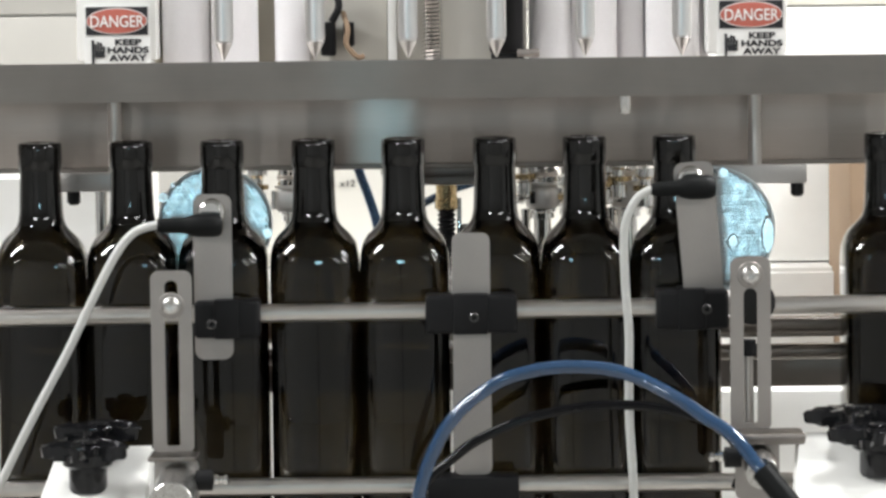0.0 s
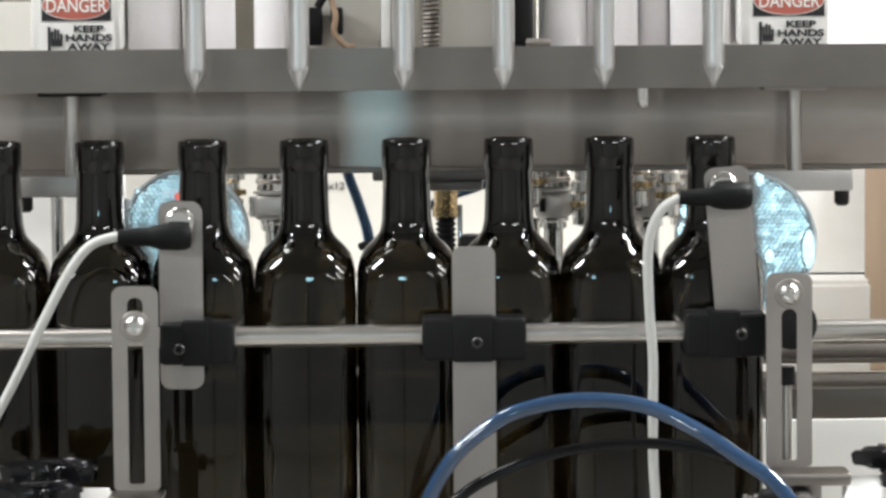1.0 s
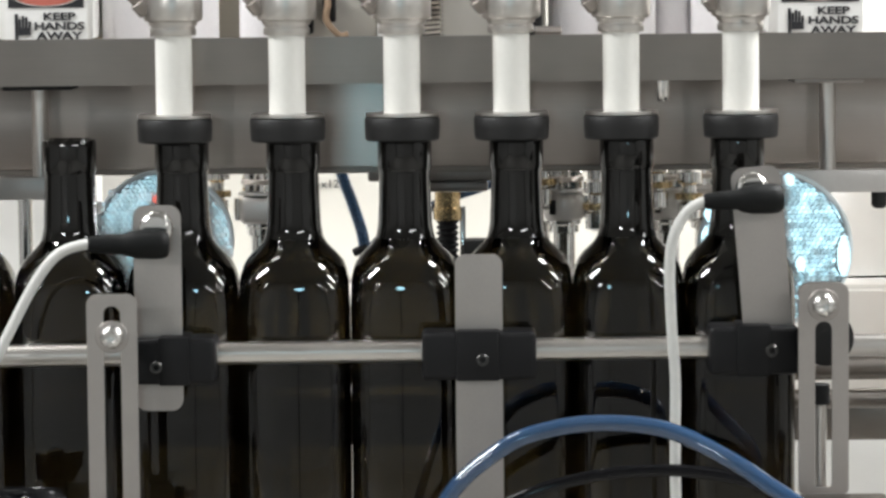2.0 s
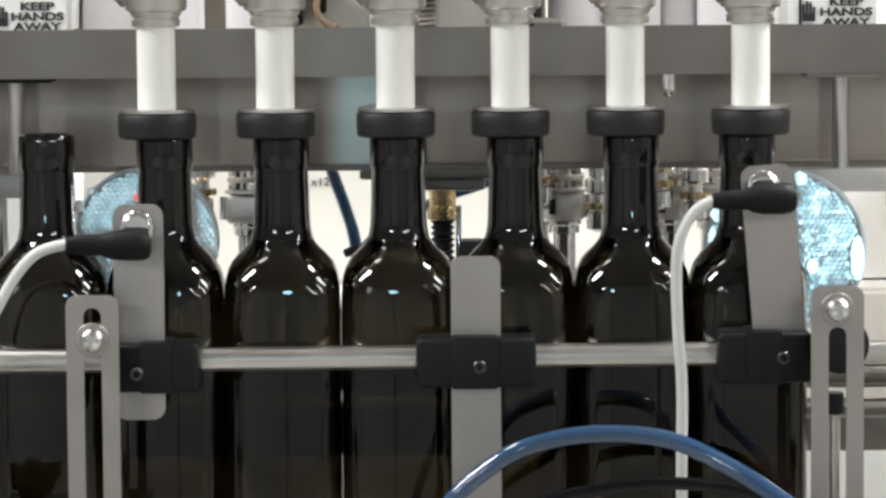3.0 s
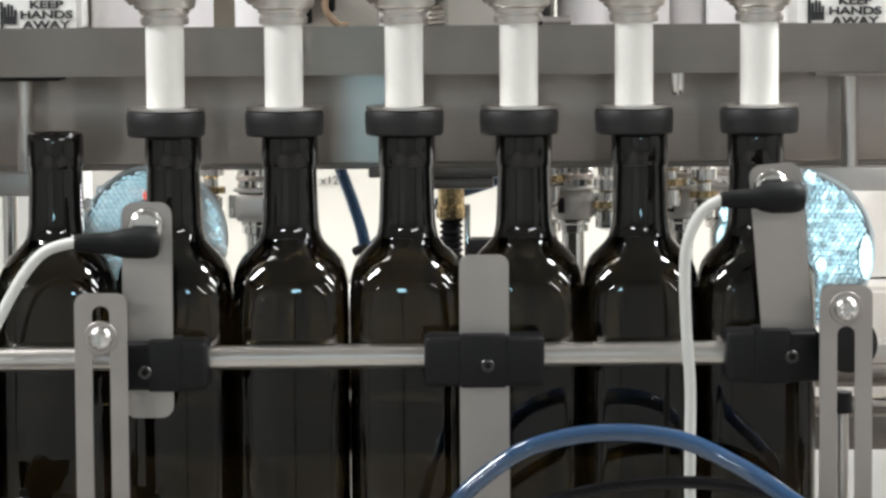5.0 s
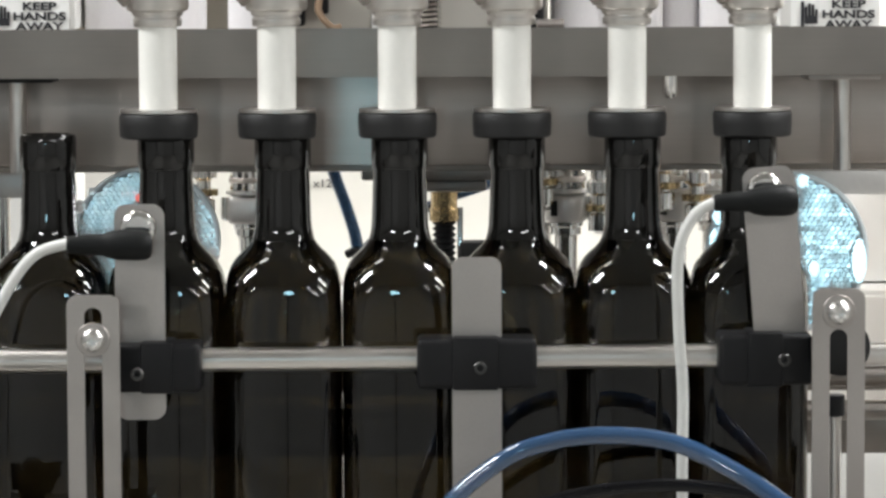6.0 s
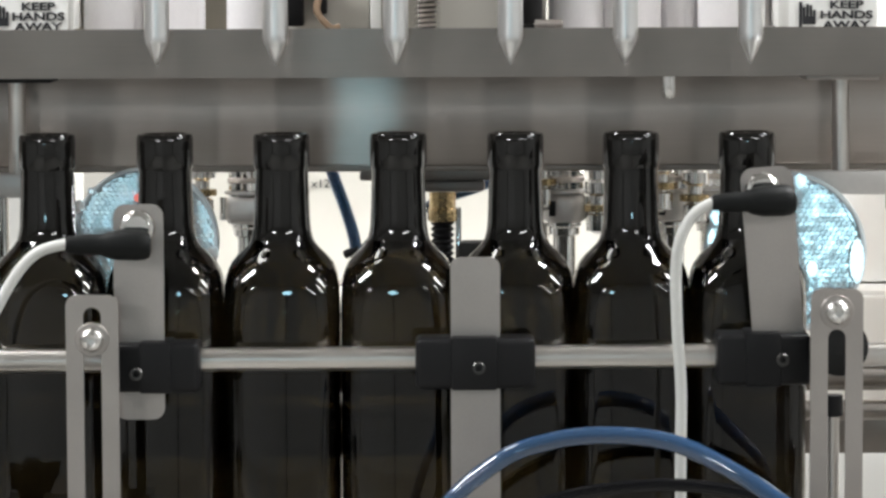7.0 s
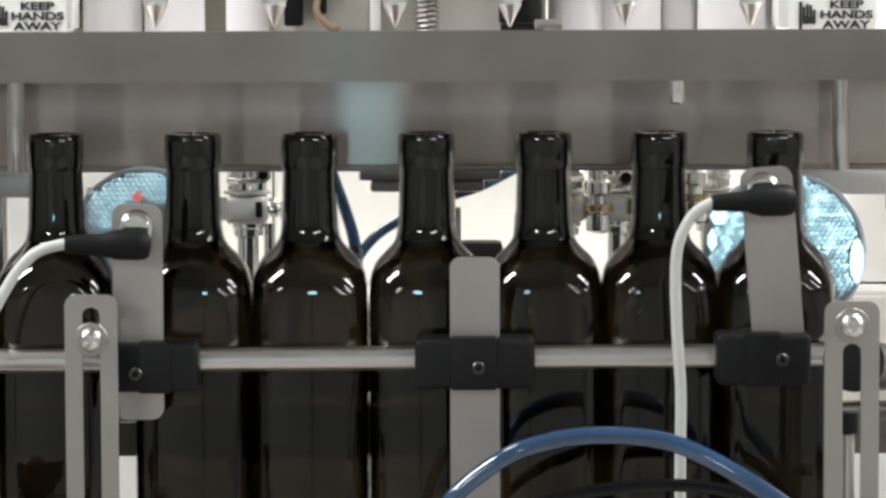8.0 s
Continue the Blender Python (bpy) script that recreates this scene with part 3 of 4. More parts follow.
# ---- bottle gates: slotted fingers on air cylinders ----
def gate(x, ztop, zfoot, side, zb, slot_top):
    """Built round its bolt's axis; the finger stands at x."""
    g = empty("bottle_gate", (0, 0, 0), "slotted steel gate finger with a round-headed bolt on an air cylinder", "bottle gate", "bottle gates")
    outer = round_rect(x - 0.0148, x + 0.0148, zfoot, ztop, 0.0062, bottom=0.003)
    inner = round_rect(x - 0.0050, x + 0.0050, zfoot + 0.004, slot_top, 0.0049, bottom=0.002)
    finger = part("finger", outline_plate(outer, inner, -0.0875, -0.0850), PLATE, g)
    m = pose(x, -0.0875, zb, 90)
    part("washer", lathe([(0.0094, -0.0), (0.0096, 0.0006), (0.0092, 0.0012), (0.006, 0.0014)], 28, None, m), PLATE, finger)
    part("bolt", lathe([(0.0066, 0.0012), (0.0070, 0.0022), (0.0066, 0.0042), (0.0052, 0.0058), (0.0034, 0.0066), (0.0028, 0.0064), (0.0026, 0.0042), (0.0005, 0.004)], 6 * 4, None, m), BOLT, finger, "shiny round bolt head")
    part("pusher", rod((x, -0.084, zb), (x, -0.050, zb), 0.0055), BLACK, g)
    if side < 0:
        part("foot", box(x - 0.016, x + 0.018, -0.1200, -0.0850, zfoot - 0.003, zfoot, 0.001), TRAY_STEEL, g)
    else:
        part("foot", box(x - 0.016, x + 0.037, -0.1180, -0.0850, zfoot - 0.0085, zfoot, 0.003), TRAY_STEEL, g)
        part("slide_rod", rod((x - 0.001, -0.074, zfoot), (x - 0.001, -0.074, zfoot + 0.052), 0.0042), ROD, g)
        part("rod_collar", rod((x - 0.001, -0.074, zfoot + 0.052), (x - 0.001, -0.074, zfoot + 0.064), 0.0062), BLACK, g)
    xc = x + 0.004
    part("cylinder", rod((xc, -0.165 if side < 0 else -0.136, zfoot - 0.0265), (xc, -0.106, zfoot - 0.0210), 0.0155 if side < 0 else 0.0120, 30), BOLT, g, "bright air cylinder")
    part("mounting_plate", outline_plate(round_rect(x - 0.013, x + 0.019, zfoot - 0.05, zfoot - 0.0032, 0.006), None, -0.104, -0.100), PLATE, g)
    air_fitting = part("fitting_body", rod((xc - side * 0.014, -0.12, zfoot - 0.0165), (xc - side * 0.026, -0.12, zfoot - 0.0165), 0.0075), BLACK, g, "black push-in air fitting")
    part("fitting_screw", lathe([(0.0026, 0), (0.0040, 0.001), (0.0040, 0.004), (0.0026, 0.005), (0.0026, 0.007), (0.0038, 0.008), (0.0038, 0.0105), (0.002, 0.0115)],
                                16, None, Matrix.Translation((xc - side * 0.0262, -0.12, zfoot - 0.0160)) @ Matrix.Rotation(radians(-90 * side), 4, "Y")), CHROME, air_fitting, "knurled nickel screw")
    return g


GATE_LEFT = gate(-0.1980, 0.2195, 0.0890, -1, 0.1945, 0.2125)
GATE_RIGHT = gate(0.2205, 0.2215, 0.0960, 1, 0.2085, 0.1985)
part("rubber_bumper", lathe([(0.014, 0), (0.0165, 0.001), (0.0165, 0.008), (0.014, 0.009)], 28, None, pose(0.2235, -0.066, 0.187, 90)), RUBBER, GATE_RIGHT, "black rubber bumper")


def knob_block(x, z, side, big, lift, spots):
    """A wedge of white plastic under two five-lobed knobs; z is the rear knob's height."""
    k = empty("knob_clamp", (x, -0.15, z), "white plastic clamp block with two black star knobs", "clamp", "knob clamps")
    b = box(-0.026 if side < 0 else -0.046, 0.044 if side < 0 else 0.10, -0.045, 0.045, -0.110, -0.0385, 0.0)
    for v in b.verts:
        if v.co.y < 0:
            v.co.x += -0.012 * (v.co.x < 0)
            if v.co.z > -0.05:
                v.co.z -= 0.028
        elif v.co.z > -0.05:
            v.co.z += 0.018
        v.co.z += lift
    bmesh.ops.bevel(b, geom=b.edges[:], offset=0.002, segments=2, affect="EDGES")
    part("block", b, BLOCK, k)
    for kx, ky, kz in spots:
        here = Matrix.Translation((kx, ky, kz))
        star = []
        for i in range(80):
            a = 2 * math.pi * i / 80
            r = big * (0.0222 + 0.0098 * math.cos(5 * a) + 0.0018 * math.cos(10 * a))
            star.append((r * math.cos(a + 0.5), r * math.sin(a + 0.5)))
        b = outline_plate(star, None, 0.0, 0.0095)
        b.transform(Matrix.Rotation(radians(90), 4, "X"))
        bmesh.ops.bevel(b, geom=[e for e in b.edges if len(e.link_faces) == 2 and e.calc_face_angle(0) > 1.2], offset=0.0020, segments=3, affect="EDGES")
        b.transform(here @ pose(0, 0, 0, -2) @ pose(0, 0, -0.0110))
        knob = part("knob", b, KNOB, k, "glossy black five-lobed star knob")
        part("knob_stem", lathe([(0.0135 * big, kz - 0.0360), (0.0138 * big, kz - 0.0350), (0.0138 * big, kz - 0.0190), (0.0180 * big, kz - 0.0160), (0.0185 * big, kz - 0.0085)], 28, None, Matrix.Translation((kx, ky, 0))), KNOB, k)
        part("knob_cap", lathe([(0.010, -0.0005), (0.010, 0.0014), (0.008, 0.0024)], 24, None, here @ pose(0, 0, 0, -2)), KNOB, knob)


knob_block(-0.2600, 0.1060, -1, 1.0, 0.003, ((0.0, 0.0, -0.0095), (0.0050, 0.040, -0.0010)))
knob_block(0.3000, 0.1080, 1, 1.22, 0.005, ((0.0120, 0.0, -0.0060), (0.0, 0.050, 0.0010)))


def hose(name, pts, r, mat, label):
    return thing(name, sweep(pts, r, 16, steps=10), mat, label, "hose")


FRONT_HOSE = hose("air_hose", [(-0.030, -0.105, -0.03), (-0.0235, -0.108, 0.045), (-0.002, -0.110, 0.0985), (0.0305, -0.112, 0.1285), (0.060, -0.112, 0.1395), (0.0930, -0.112, 0.1425),
                  (0.1280, -0.113, 0.1378), (0.1620, -0.125, 0.1225), (0.1840, -0.140, 0.1090), (0.2050, -0.155, 0.0955), (0.2200, -0.167, 0.0765), (0.2297, -0.172, 0.0650)], 0.0050, BLUE, "translucent blue air hose in a wide arc")
hose("air_hose", [(-0.036, -0.095, -0.03), (-0.0250, -0.098, 0.043), (0.0085, -0.1, 0.0795), (0.0390, -0.1, 0.0965), (0.0690, -0.1, 0.1065), (0.1000, -0.1, 0.1115), (0.1320, -0.1, 0.1125),
                  (0.1630, -0.1, 0.1085), (0.1880, -0.1, 0.1005), (0.2080, -0.1, 0.0860), (0.2150, -0.1, 0.066), (0.2100, -0.1, 0.05)], 0.0038, BLACKHOSE, "glossy black air hose in a low arc")
part("fitting", rod((0.2230, -0.169, 0.0735), (0.2440, -0.180, 0.0480), 0.0082), CONNECTOR, FRONT_HOSE, "black push-in fitting")


# ---- filling nozzles ----
def nozzle(x):
    n = empty("filling_nozzle", (x, 0, 0.37), "polished steel filling nozzle with a black seal and white sleeve", "nozzle", "filling nozzles")
    part("tip", lathe([(0.0003, -0.0028), (0.0009, -0.0024), (0.0030, 0.0022), (0.0066, 0.0098), (0.0071, 0.0106), (0.0066, 0.0111), (0.0066, 0.0119)], 24), NOZZLE, n)
    part("filling_tube", lathe([(0.0070, 0.0120), (0.0074, 0.0125), (0.0074, 0.066)], 24), NOZZLE, n)
    seal = part("seal_washer", lathe([(0.008, 0.0625), (0.0215, 0.0625), (0.0226, 0.0636), (0.0230, 0.070), (0.0230, 0.0755), (0.0222, 0.0768), (0.0195, 0.0772)], 36), RUBBER, n, "thick black rubber seal")
    part("seal_plate", lathe([(0.0218, 0.07725), (0.0224, 0.0776), (0.0224, 0.0794), (0.0120, 0.0797)], 36), ROD, seal, "thin steel plate on the seal")
    part("sleeve", lathe([(0.0112, 0.0790), (0.0112, 0.1275)], 30), WHITE, n, "white plastic sleeve")
    coupling = part("fitting", lathe([(0.0122, 0.1276), (0.0138, 0.1280), (0.0142, 0.1290), (0.0142, 0.1318), (0.0134, 0.1326), (0.0134, 0.1336), (0.0146, 0.1342), (0.0150, 0.1360), (0.0176, 0.1372), (0.0183, 0.1390), (0.0183, 0.158), (0.017, 0.160), (0.013, 0.161)], 30), ROD, n, "ribbed steel coupling")
    lever = rod((-0.0165, -0.006, 0.1440), (-0.0330, -0.010, 0.1640), 0.0042, 14)
    rod((-0.0150, -0.005, 0.1425), (-0.0205, -0.007, 0.1490), 0.0058, 14, lever)
    part("clip_lever", lever, TRAY_STEEL, coupling, "dark steel clip lever")
    part("hose_stub", lathe([(0.012, 0.1612), (0.012, 0.30)], 24), CASE, n)
    return n


NOZZLE_X = [-0.1672, -0.0980, -0.0278, 0.0391, 0.1063, 0.1794]
NOZZLES = [nozzle(x) for x in NOZZLE_X]


# ---- upper machine front behind the nozzles ----
def sign(x0, x1, z0, z1):
    s = empty("warning_sign", ((x0 + x1) / 2, 0.1635, 0), "white warning sign with a red oval and black writing", "sign", "warning signs")
    w = (x1 - x0) / 2
    part("panel", outline_plate(round_rect(-w, w, z0 - 0.012, z1, 0.002), None, 0.0, 0.0015), SIGNWHITE, s)
    part("black_field", box(-w + 0.002, w - 0.002, -0.0006, -0.0001, z1 - 0.0245, z1 - 0.002), INK, s, smooth=False)
    oval = [((w - 0.003) * math.cos(2 * math.pi * i / 40), z1 - 0.0133 + 0.0098 * math.sin(2 * math.pi * i / 40)) for i in range(40)]
    rim = [(px * 1.03, z1 - 0.0133 + (pz - z1 + 0.0133) * 1.08) for px, pz in oval]
    part("oval_rim", outline_plate(rim, None, -0.0010, -0.0007), SIGNWHITE, s, smooth=False)
    oval_plate = part("oval", outline_plate(oval, None, -0.0014, -0.0011), RED, s, "faded red oval", smooth=False)
    lettering("DANGER", 0.0132, SIGNWHITE, oval_plate, (0, -0.0018, z1 - 0.0180), 0.82, bold=0.0001)
    for i, word in enumerate(("KEEP", "HANDS", "AWAY")):
        lettering(word, 0.0068, INK, s, (0.0085, -0.0004, z1 - 0.0325 - 0.00635 * i), 1.45, bold=0.0002)
    # a small open palm with ragged strokes beside it
    b = box(-w + 0.0062, -w + 0.0082, -0.0008, -0.0001, z1 - 0.0480, z1 - 0.0285)
    for dx, top in ((0.0086, 0.0318), (0.0108, 0.0298), (0.0130, 0.0305), (0.0152, 0.0335)):
        box(-w + dx, -w + dx + 0.0015, -0.0008, -0.0001, z1 - 0.0390, z1 - top, 0, b)
    box(-w + 0.0086, -w + 0.0167, -0.0009, -0.0002, z1 - 0.0425, z1 - 0.0375, 0, b)
    part("pictogram", b, INK, s, "small black pictogram", smooth=False)


SIGN_LEFT = (-0.2908, -0.2371, 0.3640, 0.4084)
SIGN_RIGHT = (0.2181, 0.2732, 0.3642, 0.4076)


def post_panel(x0, x1, label):
    thing("machine_post", box(x0, x1, 0.1650, 0.24, 0.363, 0.62, 0.003), CABINET, label, "machine post", "machine posts")


post_panel(-0.2966, -0.2327, "pale painted machine post that carries a warning sign")
post_panel(0.2108, 0.2747, "pale painted machine post that carries a warning sign")
sign(*SIGN_LEFT)
sign(*SIGN_RIGHT)


def bellows(x0, x1, y, label, taper=0.0):
    """A pale plastic sleeve with fine ribs."""
    r = (x1 - x0) / 2
    prof = []
    z = 0.3460
    k = 0
    while z < 0.60:
        prof.append(((r if k % 2 else r * 0.985) * (1 + taper * (0.42 - z)), z))
        z += 0.0022
        k += 1
    return thing("plastic_sleeve", lathe(prof, 30, None, Matrix.Diagonal((1, 0.4, 1, 1))), CASE, label, "sleeve", "plastic sleeves", (x0 / 2 + x1 / 2, y, 0))


for x0, x1, y in ((-0.2308, -0.1917, 0.200), (-0.1908, -0.1520, 0.196), (-0.1391, -0.1098, 0.200), (0.0742, 0.1015, 0.200), (0.1029, 0.1395, 0.196), (0.1405, 0.1620, 0.208), (0.1630, 0.2069, 0.200)):
    bellows(x0, x1, y, "pale ribbed plastic sleeve behind the nozzles", 6.0 if abs(x0 - 0.0742) < 0.001 else 0.0)


def upper_machine():
    u = empty("filler_housing", (0, 0.2, 0), "pale filler housing with a grey panel, wiring and a lift spring", "housing")
    part("panel", box(-0.110, -0.047, 0.0, 0.02, 0.3460, 0.62, 0.002), BOARD, u)
    part("panel", box(-0.045, 0.066, 0.002, 0.02, 0.3460, 0.62, 0.002), BOARD, u)
    part("back_sheet", box(-0.2385, -0.112, 0.012, 0.018, 0.3460, 0.62, 0.001), TAN, u, "tan sheet behind the sleeves")
    part("back_sheet", box(0.068, 0.215, 0.012, 0.018, 0.3460, 0.62, 0.001), CASE, u)
    part("edge_strip", box(-0.0465, -0.0395, -0.012, 0.0, 0.3460, 0.62, 0.001), SIGNWHITE, u)
    part("plug", box(-0.101, -0.089, -0.018, -0.002, 0.3645, 0.392, 0.002), BLACK, u, "black wiring plug")
    part("plug", box(-0.083, -0.074, -0.018, -0.002, 0.372, 0.392, 0.002), BLACK, u, "black wiring plug")
    part("wire", sweep([(-0.083, -0.012, 0.400), (-0.079, -0.02, 0.386), (-0.080, -0.021, 0.374), (-0.072, -0.02, 0.364), (-0.066, -0.018, 0.3640)], 0.0022, 8), CARD, u, "tan wire")
    part("wire", sweep([(-0.090, -0.012, 0.420), (-0.086, -0.016, 0.405), (-0.092, -0.015, 0.392)], 0.0030, 8), BLACK, u, "dark wire")
    s = empty("lift_spring", (-0.0102, 0.176, 0), "steel coil spring on a dark guide rod", "spring")
    part("guide_rod", rod((0, 0, 0.3460), (0, 0, 0.62), 0.0060), BLACK, s)
    coil = [(0.0072 * math.cos(a * math.pi / 4), 0.0072 * math.sin(a * math.pi / 4), 0.3500 + a * 0.00040) for a in range(0, 480)]
    part("coil", sweep(coil, 0.0014, 6, steps=1), CHROME, s)
    c = empty("lift_cylinder", (0.0492, 0.178, 0), "black lift cylinder with a side screw", "cylinder")
    part("barrel", lathe([(0.013, 0.366), (0.0138, 0.368), (0.0138, 0.62)], 24), BLACK, c)
    part("lower_cap", box(-0.0125, 0.014, -0.0125, 0.0125, 0.3460, 0.3655, 0.001), BLACK, c)
    part("side_screw", rod((0.0085, -0.016, 0.3655), (0.026, -0.016, 0.3655), 0.0033), PLATE, c)


upper_machine()


# ---- pipework under the beam ----
def pipe_clamp(x, y, side, boxy=False):
    """A pipe with a hinged clamp, round or boxy; its slot and nut are on the given side."""
    p = empty("sanitary_pipe", (x, y, 0), "polished steel pipe with a hinged clamp and ribbed hose collar", "pipe", "pipes under the beam")
    part("pipe", lathe([(0.0072, -0.05), (0.0072, 0.229)], 22), CHROME, p)
    part("side_pipe", lathe([(0.0040, -0.05), (0.0040, 0.2370)], 16, None, pose(side * 0.0132, 0.010, 0)), CHROME, p)
    part("lower_ferrule", lathe([(0.0076, 0.2292), (0.0098, 0.2300), (0.0098, 0.2345), (0.0112, 0.2355), (0.0112, 0.2378)], 24), CHROME, p)
    if boxy:
        b = box(-0.0135, 0.0135, -0.0145, 0.0120, 0.2380, 0.2562, 0.0040, segs=3)
    else:
        b = lathe([(0.0108, 0.2380), (0.0128, 0.2390), (0.0134, 0.2420), (0.0140, 0.2450), (0.0140, 0.2515), (0.0134, 0.2545), (0.0126, 0.2562)], 28)
    body = part("clamp", b, CLAMPSTEEL, p, "two-part pipe clamp")
    part("clamp_lip", lathe([(0.0120, 0.2566), (0.0152, 0.2569), (0.0152, 0.2586), (0.0120, 0.2590)], 28), CLAMPSTEEL, body)
    # the slot isn't cut: a black strip stands for the shade inside it
    part("clamp_slot_shade", box(side * 0.0082 - 0.0022, side * 0.0082 + 0.0022, -0.0152, -0.0135, 0.2425, 0.2525, 0.0006), BLACK, body, "black strip for the shade in the clamp slot")
    turn = Matrix.Translation((side * 0.0138, -0.0085, 0.2475)) @ Matrix.Rotation(radians(90 * side), 4, "Y")
    part("swing_bolt", lathe([(0.0026, -0.0050), (0.0026, 0.0005), (0.0048, 0.0010), (0.0052, 0.0022), (0.0052, 0.0062), (0.0040, 0.0072), (0.0022, 0.0075), (0.0022, 0.0110)], 12, None, turn), CHROME, body, "chromed swing bolt with its nut")
    part("hinge_pin", lathe([(0.0030, 0.2400), (0.0034, 0.2405), (0.0034, 0.2545), (0.0030, 0.2550)], 14, None, pose(-side * 0.0150, -0.004, 0)), CHROME, body)
    flutes = [((0.0108 + 0.0016 * (i % 2)) * math.cos(math.pi * i / 16), (0.0108 + 0.0016 * (i % 2)) * math.sin(math.pi * i / 16)) for i in range(32)]
    b = outline_plate(flutes, None, -0.2760, -0.2595)
    b.transform(Matrix.Rotation(radians(-90), 4, "X"))
    collar = part("hose_collar", b, CHROME, p, "ribbed hose collar")
    part("collar_band", lathe([(0.0126, 0.2640), (0.0132, 0.2644), (0.0132, 0.2672), (0.0126, 0.2676)], 28), BRUSHED, collar)
    part("elbow", sweep([(side * 0.009, 0.006, 0.249), (side * 0.018, 0.012, 0.248), (side * 0.025, 0.018, 0.240), (side * 0.027, 0.022, 0.225), (side * 0.027, 0.022, 0.10)], 0.0052, 14), CHROME, p)


for x, y, side in ((-0.1262, 0.2, 1), (0.0775, 0.2, -1), (0.1130, 0.215, 1), (0.1480, 0.205, -1), (0.1740, 0.225, 1)):
    pipe_clamp(x, y, side, x < 0)


def side_port(x, y, z, r):
    """A short pipe stub that points at the aisle, the shade in its mouth drawn as a black disc."""
    p = empty("pipe_port", (x, y, z), "short chromed pipe stub with a black disc as its mouth's shade", "pipe fitting", "pipe ports")
    turn = Matrix.Rotation(radians(90), 4, "X")
    part("stub", lathe([(r * 0.70, 0.0085), (r * 0.80, 0.0100), (r, 0.0095), (r, 0.0060), (r * 0.82, 0.0055), (r * 0.82, -0.02)], 22, None, turn), CHROME, p)
    part("mouth", lathe([(r * 0.66, 0.0086), (r * 0.60, 0.0092)], 20, None, turn), BLACK, p, "black disc for the shade in the mouth")
    part("neck_pipe", rod((0, 0.006, 0.0), (0, 0.006, 0.292 - z), r * 0.5, 14), CHROME, p)


for x, y, z, r in ((-0.1145, 0.180, 0.2705, 0.0050), (0.1160, 0.178, 0.2680, 0.0048)):
    side_port(x, y, z, r)


def bleeder(x, y, z):
    b = empty("relief_valve", (x, y, 0), "small chromed relief valve with rings", "valve", "small valves")
    part("body", lathe([(0.004, z - 0.02), (0.0075, z - 0.018), (0.0075, z - 0.008), (0.005, z - 0.007), (0.005, z + 0.004), (0.0088, z + 0.006), (0.0088, z + 0.013), (0.006, z + 0.015), (0.006, z + 0.03)], 20), CHROME, b)
    part("ring", lathe([(0.0055, z - 0.006), (0.0095, z - 0.0055), (0.0095, z - 0.0015), (0.0055, z - 0.001)], 20), BRASS, b, "brass ring")


for x, y, z in ((0.1280, 0.18, 0.262), (-0.1550, 0.19, 0.262), (0.0630, 0.19, 0.268), (0.0985, 0.178, 0.252), (0.1385, 0.176, 0.266), (0.1600, 0.180, 0.258)):
    bleeder(x, y, z)

hose("air_hose", [(-0.082, 0.24, 0.31), (-0.0745, 0.245, 0.272), (-0.0655, 0.25, 0.245), (-0.0590, 0.25, 0.222), (-0.056, 0.25, 0.19)], 0.0042, BLUE, "blue air hose under the beam")
hose("air_hose", [(-0.0595, 0.255, 0.205), (-0.050, 0.26, 0.219), (-0.035, 0.265, 0.231), (0.0, 0.27, 0.248), (0.028, 0.27, 0.258), (0.06, 0.27, 0.275)], 0.0036, BLUE, "blue air hose rising behind the threaded rod")


thing("support_post", rod((0, 0, FLOOR), (0, 0, 0.2764), 0.0048), CHROME, "slim chromed post under the beam", "post", place=(-0.2755, 0.125, 0))


def lift_screw():
    s = empty("lift_screw", (-0.001, 0.25, 0), "brass bush over a black threaded rod", "lift screw")
    part("bush", lathe([(0.0084, 0.2345), (0.0098, 0.2355), (0.0098, 0.2430), (0.0088, 0.2436), (0.0088, 0.275)], 24), BRASS, s, "brass bush")
    prof = []
    z = 0.12
    while z < 0.234:
        prof += [(0.0060, z), (0.0078, z + 0.0014), (0.0078, z + 0.0022), (0.0060, z + 0.0036)]
        z += 0.0040
    part("thread", lathe(prof, 18), BLACK, s)
    part("guide_strip", box(0.0085, 0.0125, -0.002, 0.004, 0.12, 0.2440, 0.0006), CHROME, s)
    part("hook", sweep([(-0.064, 0, 0.2130), (-0.060, -0.002, 0.2150), (-0.055, -0.002, 0.2165)], 0.0030, 10), BLACK, s)
    part("stop_block", box(0.010, 0.040, -0.01, 0.01, 0.205, 0.222, 0.004), RUBBER, s)


lift_screw()


# ---- far side of the hall: cabinets, boxes ----
def cabinet(x0, x1, y0, y1, z0, z1, doors, label):
    c = empty("cabinet", ((x0 + x1) / 2, (y0 + y1) / 2, 0), label, "cabinet", "cabinets behind the machine")
    w, d = (x1 - x0) / 2, (y1 - y0) / 2
    part("body", box(-w, w, -d, d, z0, z1, 0.004), CABINET, c)
    step = 2 * w / doors
    for i in range(doors):
        a = -w + i * step
        part("door", box(a + 0.002, a + step - 0.002, -d - 0.014, -d - 0.001, z0 + 0.05, z1 - 0.004, 0.002), CABINET, c)


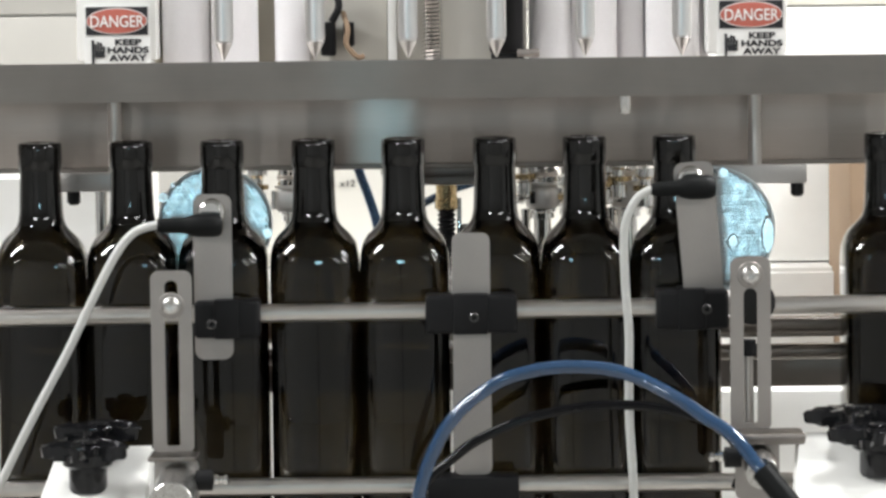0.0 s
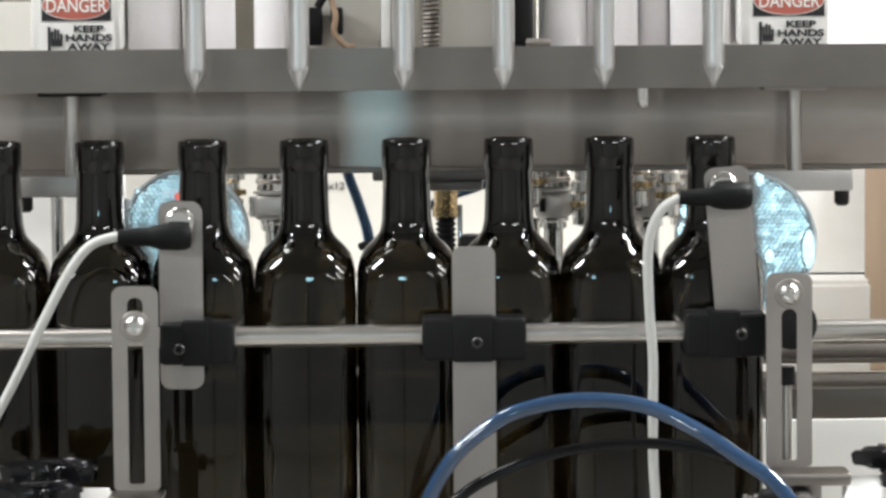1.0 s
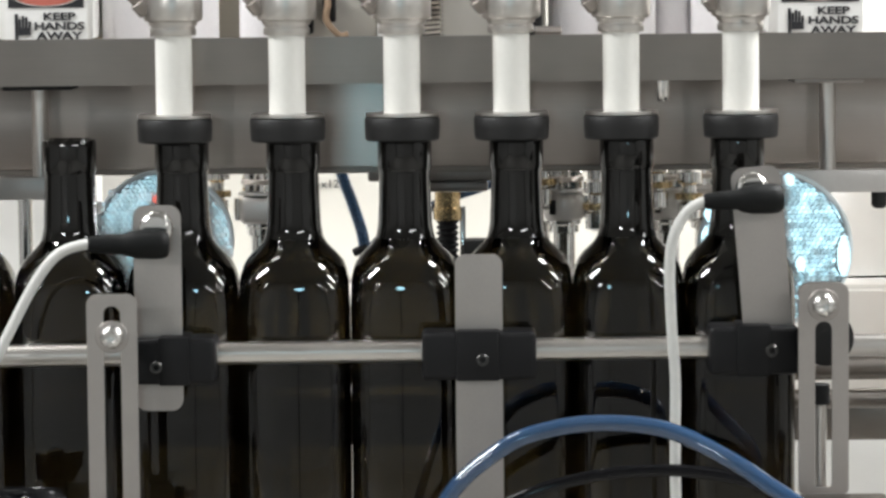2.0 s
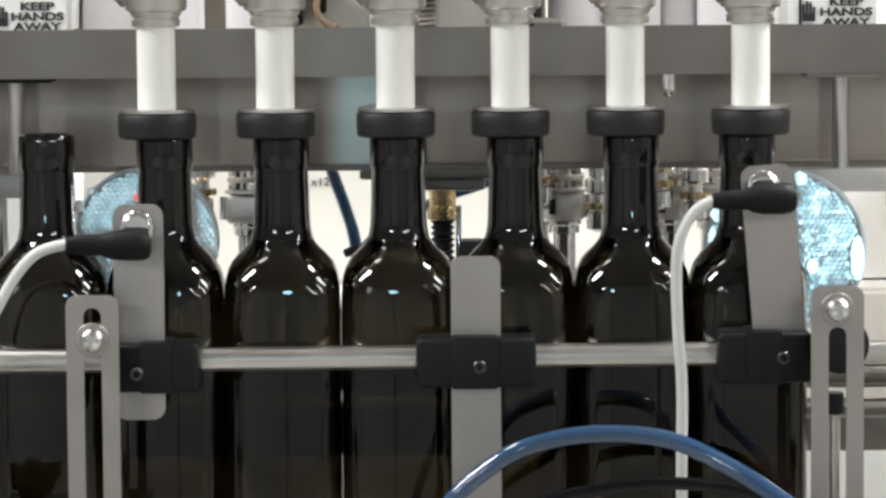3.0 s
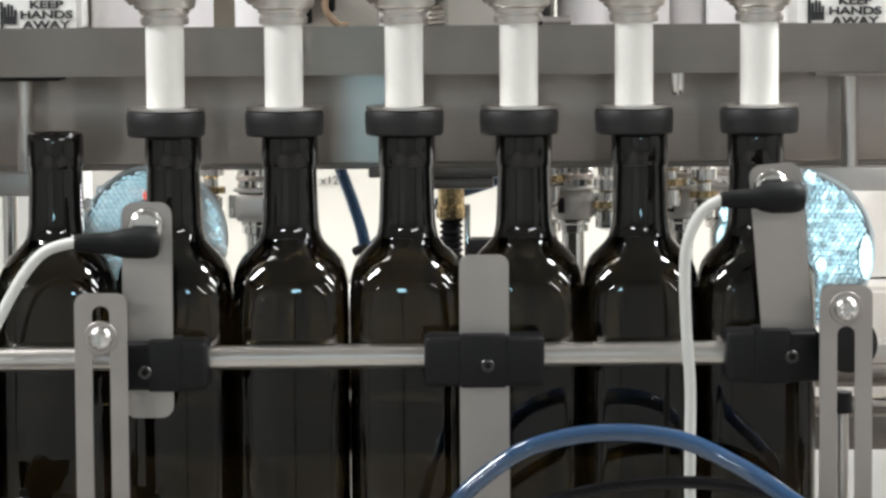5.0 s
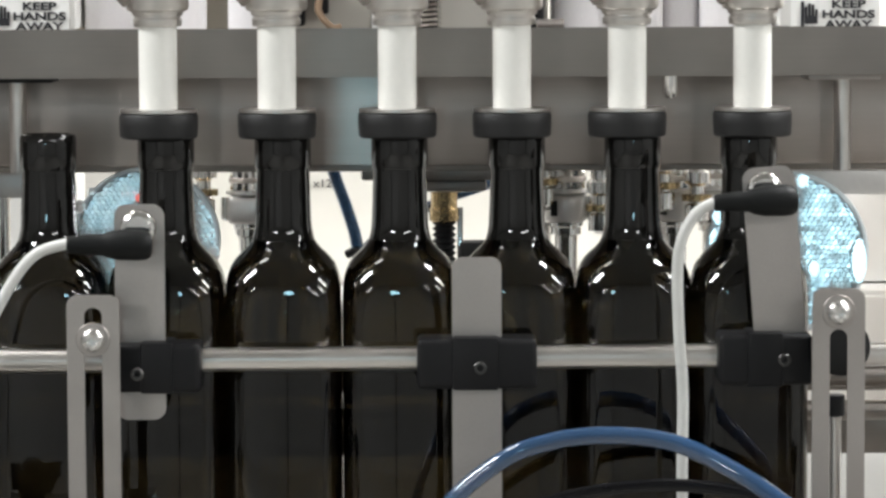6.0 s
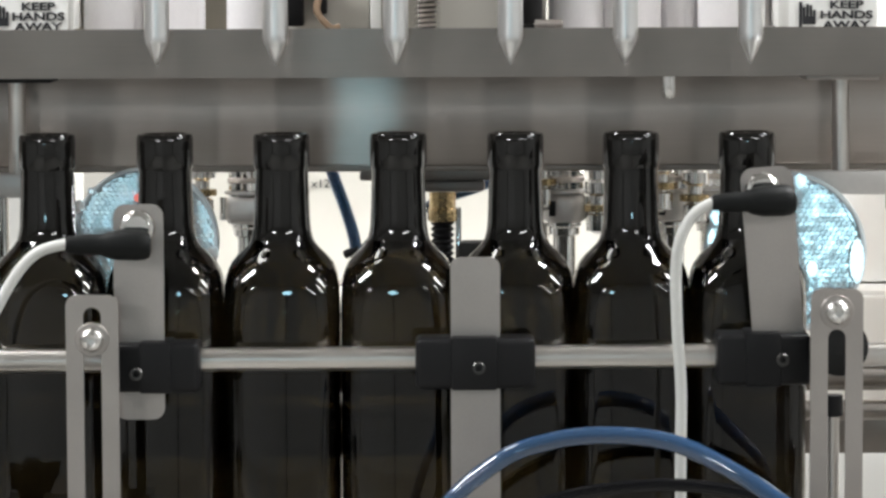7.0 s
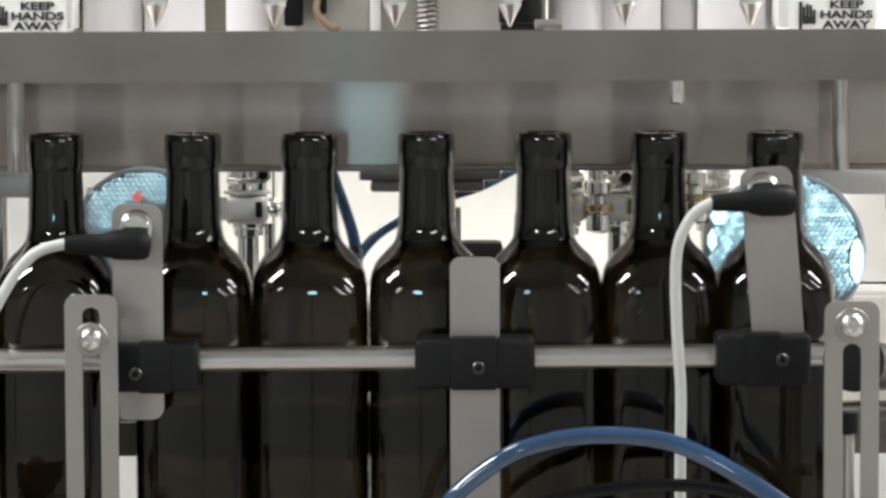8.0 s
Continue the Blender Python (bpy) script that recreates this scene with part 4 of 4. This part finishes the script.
cabinet(-1.4, 1.4, 0.75, 1.15, FLOOR, 0.140, 4, "low white cabinet behind the machine")
board = empty("upper_board", (0, 0.80, 0), "cream wall boards behind the machine with a trim line", "board")
# panels step brighter to the right: the wall's uneven light put into paint
part("board_panel", box(-1.8, -0.02, 0, 0.03, 0.3957, 1.1, 0.002), DIMBOARD, board)
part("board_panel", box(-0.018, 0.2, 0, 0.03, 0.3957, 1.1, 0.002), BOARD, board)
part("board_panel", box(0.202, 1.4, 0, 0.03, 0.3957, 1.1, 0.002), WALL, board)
part("trim", box(-1.8, 1.4, 0.004, 0.03, 0.3937, 0.3953, 0.0), GREYWALL, board, "thin grey trim")
part("board_panel", box(-1.8, -0.24, 0, 0.03, 0.142, 0.3933, 0.002), DIMBOARD, board)
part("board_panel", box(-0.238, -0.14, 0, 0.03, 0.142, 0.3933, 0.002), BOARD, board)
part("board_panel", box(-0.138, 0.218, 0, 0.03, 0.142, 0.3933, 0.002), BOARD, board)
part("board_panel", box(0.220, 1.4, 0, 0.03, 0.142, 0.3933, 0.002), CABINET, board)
carton_box = empty("cardboard_box", (0.487, 0.69, FLOOR), "brown cardboard box standing on end", "box")
part("body", box(-0.113, 0.113, -0.09, 0.09, 0, 1.235, 0.003), CARD, carton_box)
part("flap", box(-0.111, 0.111, -0.089, -0.002, 1.2355, 1.2395, 0.0008), CARD, carton_box)
part("flap", box(-0.111, 0.111, 0.002, 0.089, 1.2355, 1.2395, 0.0008), CARD, carton_box)
# black strip laid on the face for the shade of an uncut slot
part("slot", box(-0.105, -0.070, -0.0925, -0.0902, 1.208, 1.213, 0.0008), BLACK, carton_box, "black strip for the shade of a slot in the cardboard")
thing("carton", box(0.20, 0.44, 0.45, 0.60, FLOOR, 0.055, 0.003), SIGNWHITE, "white carton beside the conveyor", "carton")
thing("control_box", box(-0.46, -0.255, 0.30, 0.42, FLOOR, 0.262, 0.003), CABINET, "pale metal control box behind the bottles", "control box")
thing("carton", box(-0.34, -0.20, 0.45, 0.56, FLOOR, 0.215, 0.003), SIGNWHITE, "white carton behind the bottles", "carton")
b_note = empty("printed_note", (0, 0.7992, 0), "white note with small print on the board", "note")
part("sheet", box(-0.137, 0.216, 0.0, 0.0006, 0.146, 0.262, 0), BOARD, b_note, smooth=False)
lettering("x12", 0.0095, INK, b_note, (-0.101, -0.001, 0.2215), 1.1)


# ---- what moves ----
def motions():
    for ob, rows in BOTTLES:
        walk(ob, rows)
    tip = [(0.0, 0.3690), (0.5, 0.3690), (0.82, 0.3690), (0.9, 0.3630), (1.0, 0.3413), (1.1, 0.3180), (1.2, 0.2940), (1.3, 0.2660), (1.38, 0.2410), (1.5, 0.2405), (3.0, 0.2405),
           (5.0, 0.2405), (6.17, 0.2405), (6.3, 0.2525), (6.4, 0.2645), (6.5, 0.2770), (6.6, 0.2895), (6.7, 0.3040), (6.8, 0.3161), (6.9, 0.3343), (7.0, 0.3491), (7.09, 0.3700),
           (7.3, 0.3705), (8.0, 0.3697)]
    for ob, x in zip(NOZZLES, NOZZLE_X):
        walk(ob, [(t, pose(x, 0, z)) for t, z in tip])
    walk(TRAY, [(0.0, pose(0, -0.047, 0)), (0.3, pose(0, -0.047, 0)), (0.58, pose(0, -0.047, 0)), (0.76, pose(0, 0.030, 0)), (1.0, pose(0, 0.030, 0)), (4.0, pose(0, 0.030, 0)),
                (7.0, pose(0, 0.030, 0)), (7.22, pose(0, 0.030, 0)), (7.4, pose(0, -0.047, 0)), (7.7, pose(0, -0.047, 0)), (8.0, pose(0, -0.047, 0))])
    walk(GATE_LEFT, [(0.0, pose(0, -0.062, 0)), (0.5, pose(0, -0.056, 0)), (1.0, pose(0, -0.042, 0)), (1.5, pose(0, -0.025, 0)), (3.0, pose(0, 0, 0)), (8.0, pose(0, 0, 0))])
    walk(GATE_RIGHT, [(0.0, pose(0, -0.025, 0)), (0.5, pose(0, -0.017, 0)), (1.0, pose(0, -0.008, 0)), (3.0, pose(0, 0, 0)), (7.0, pose(0, 0, 0)), (7.6, pose(0, 0, 0)),
                      (7.7, pose(0, -0.012, 0)), (7.85, pose(0, -0.055, 0)), (8.0, pose(0, -0.072, 0))])


motions()
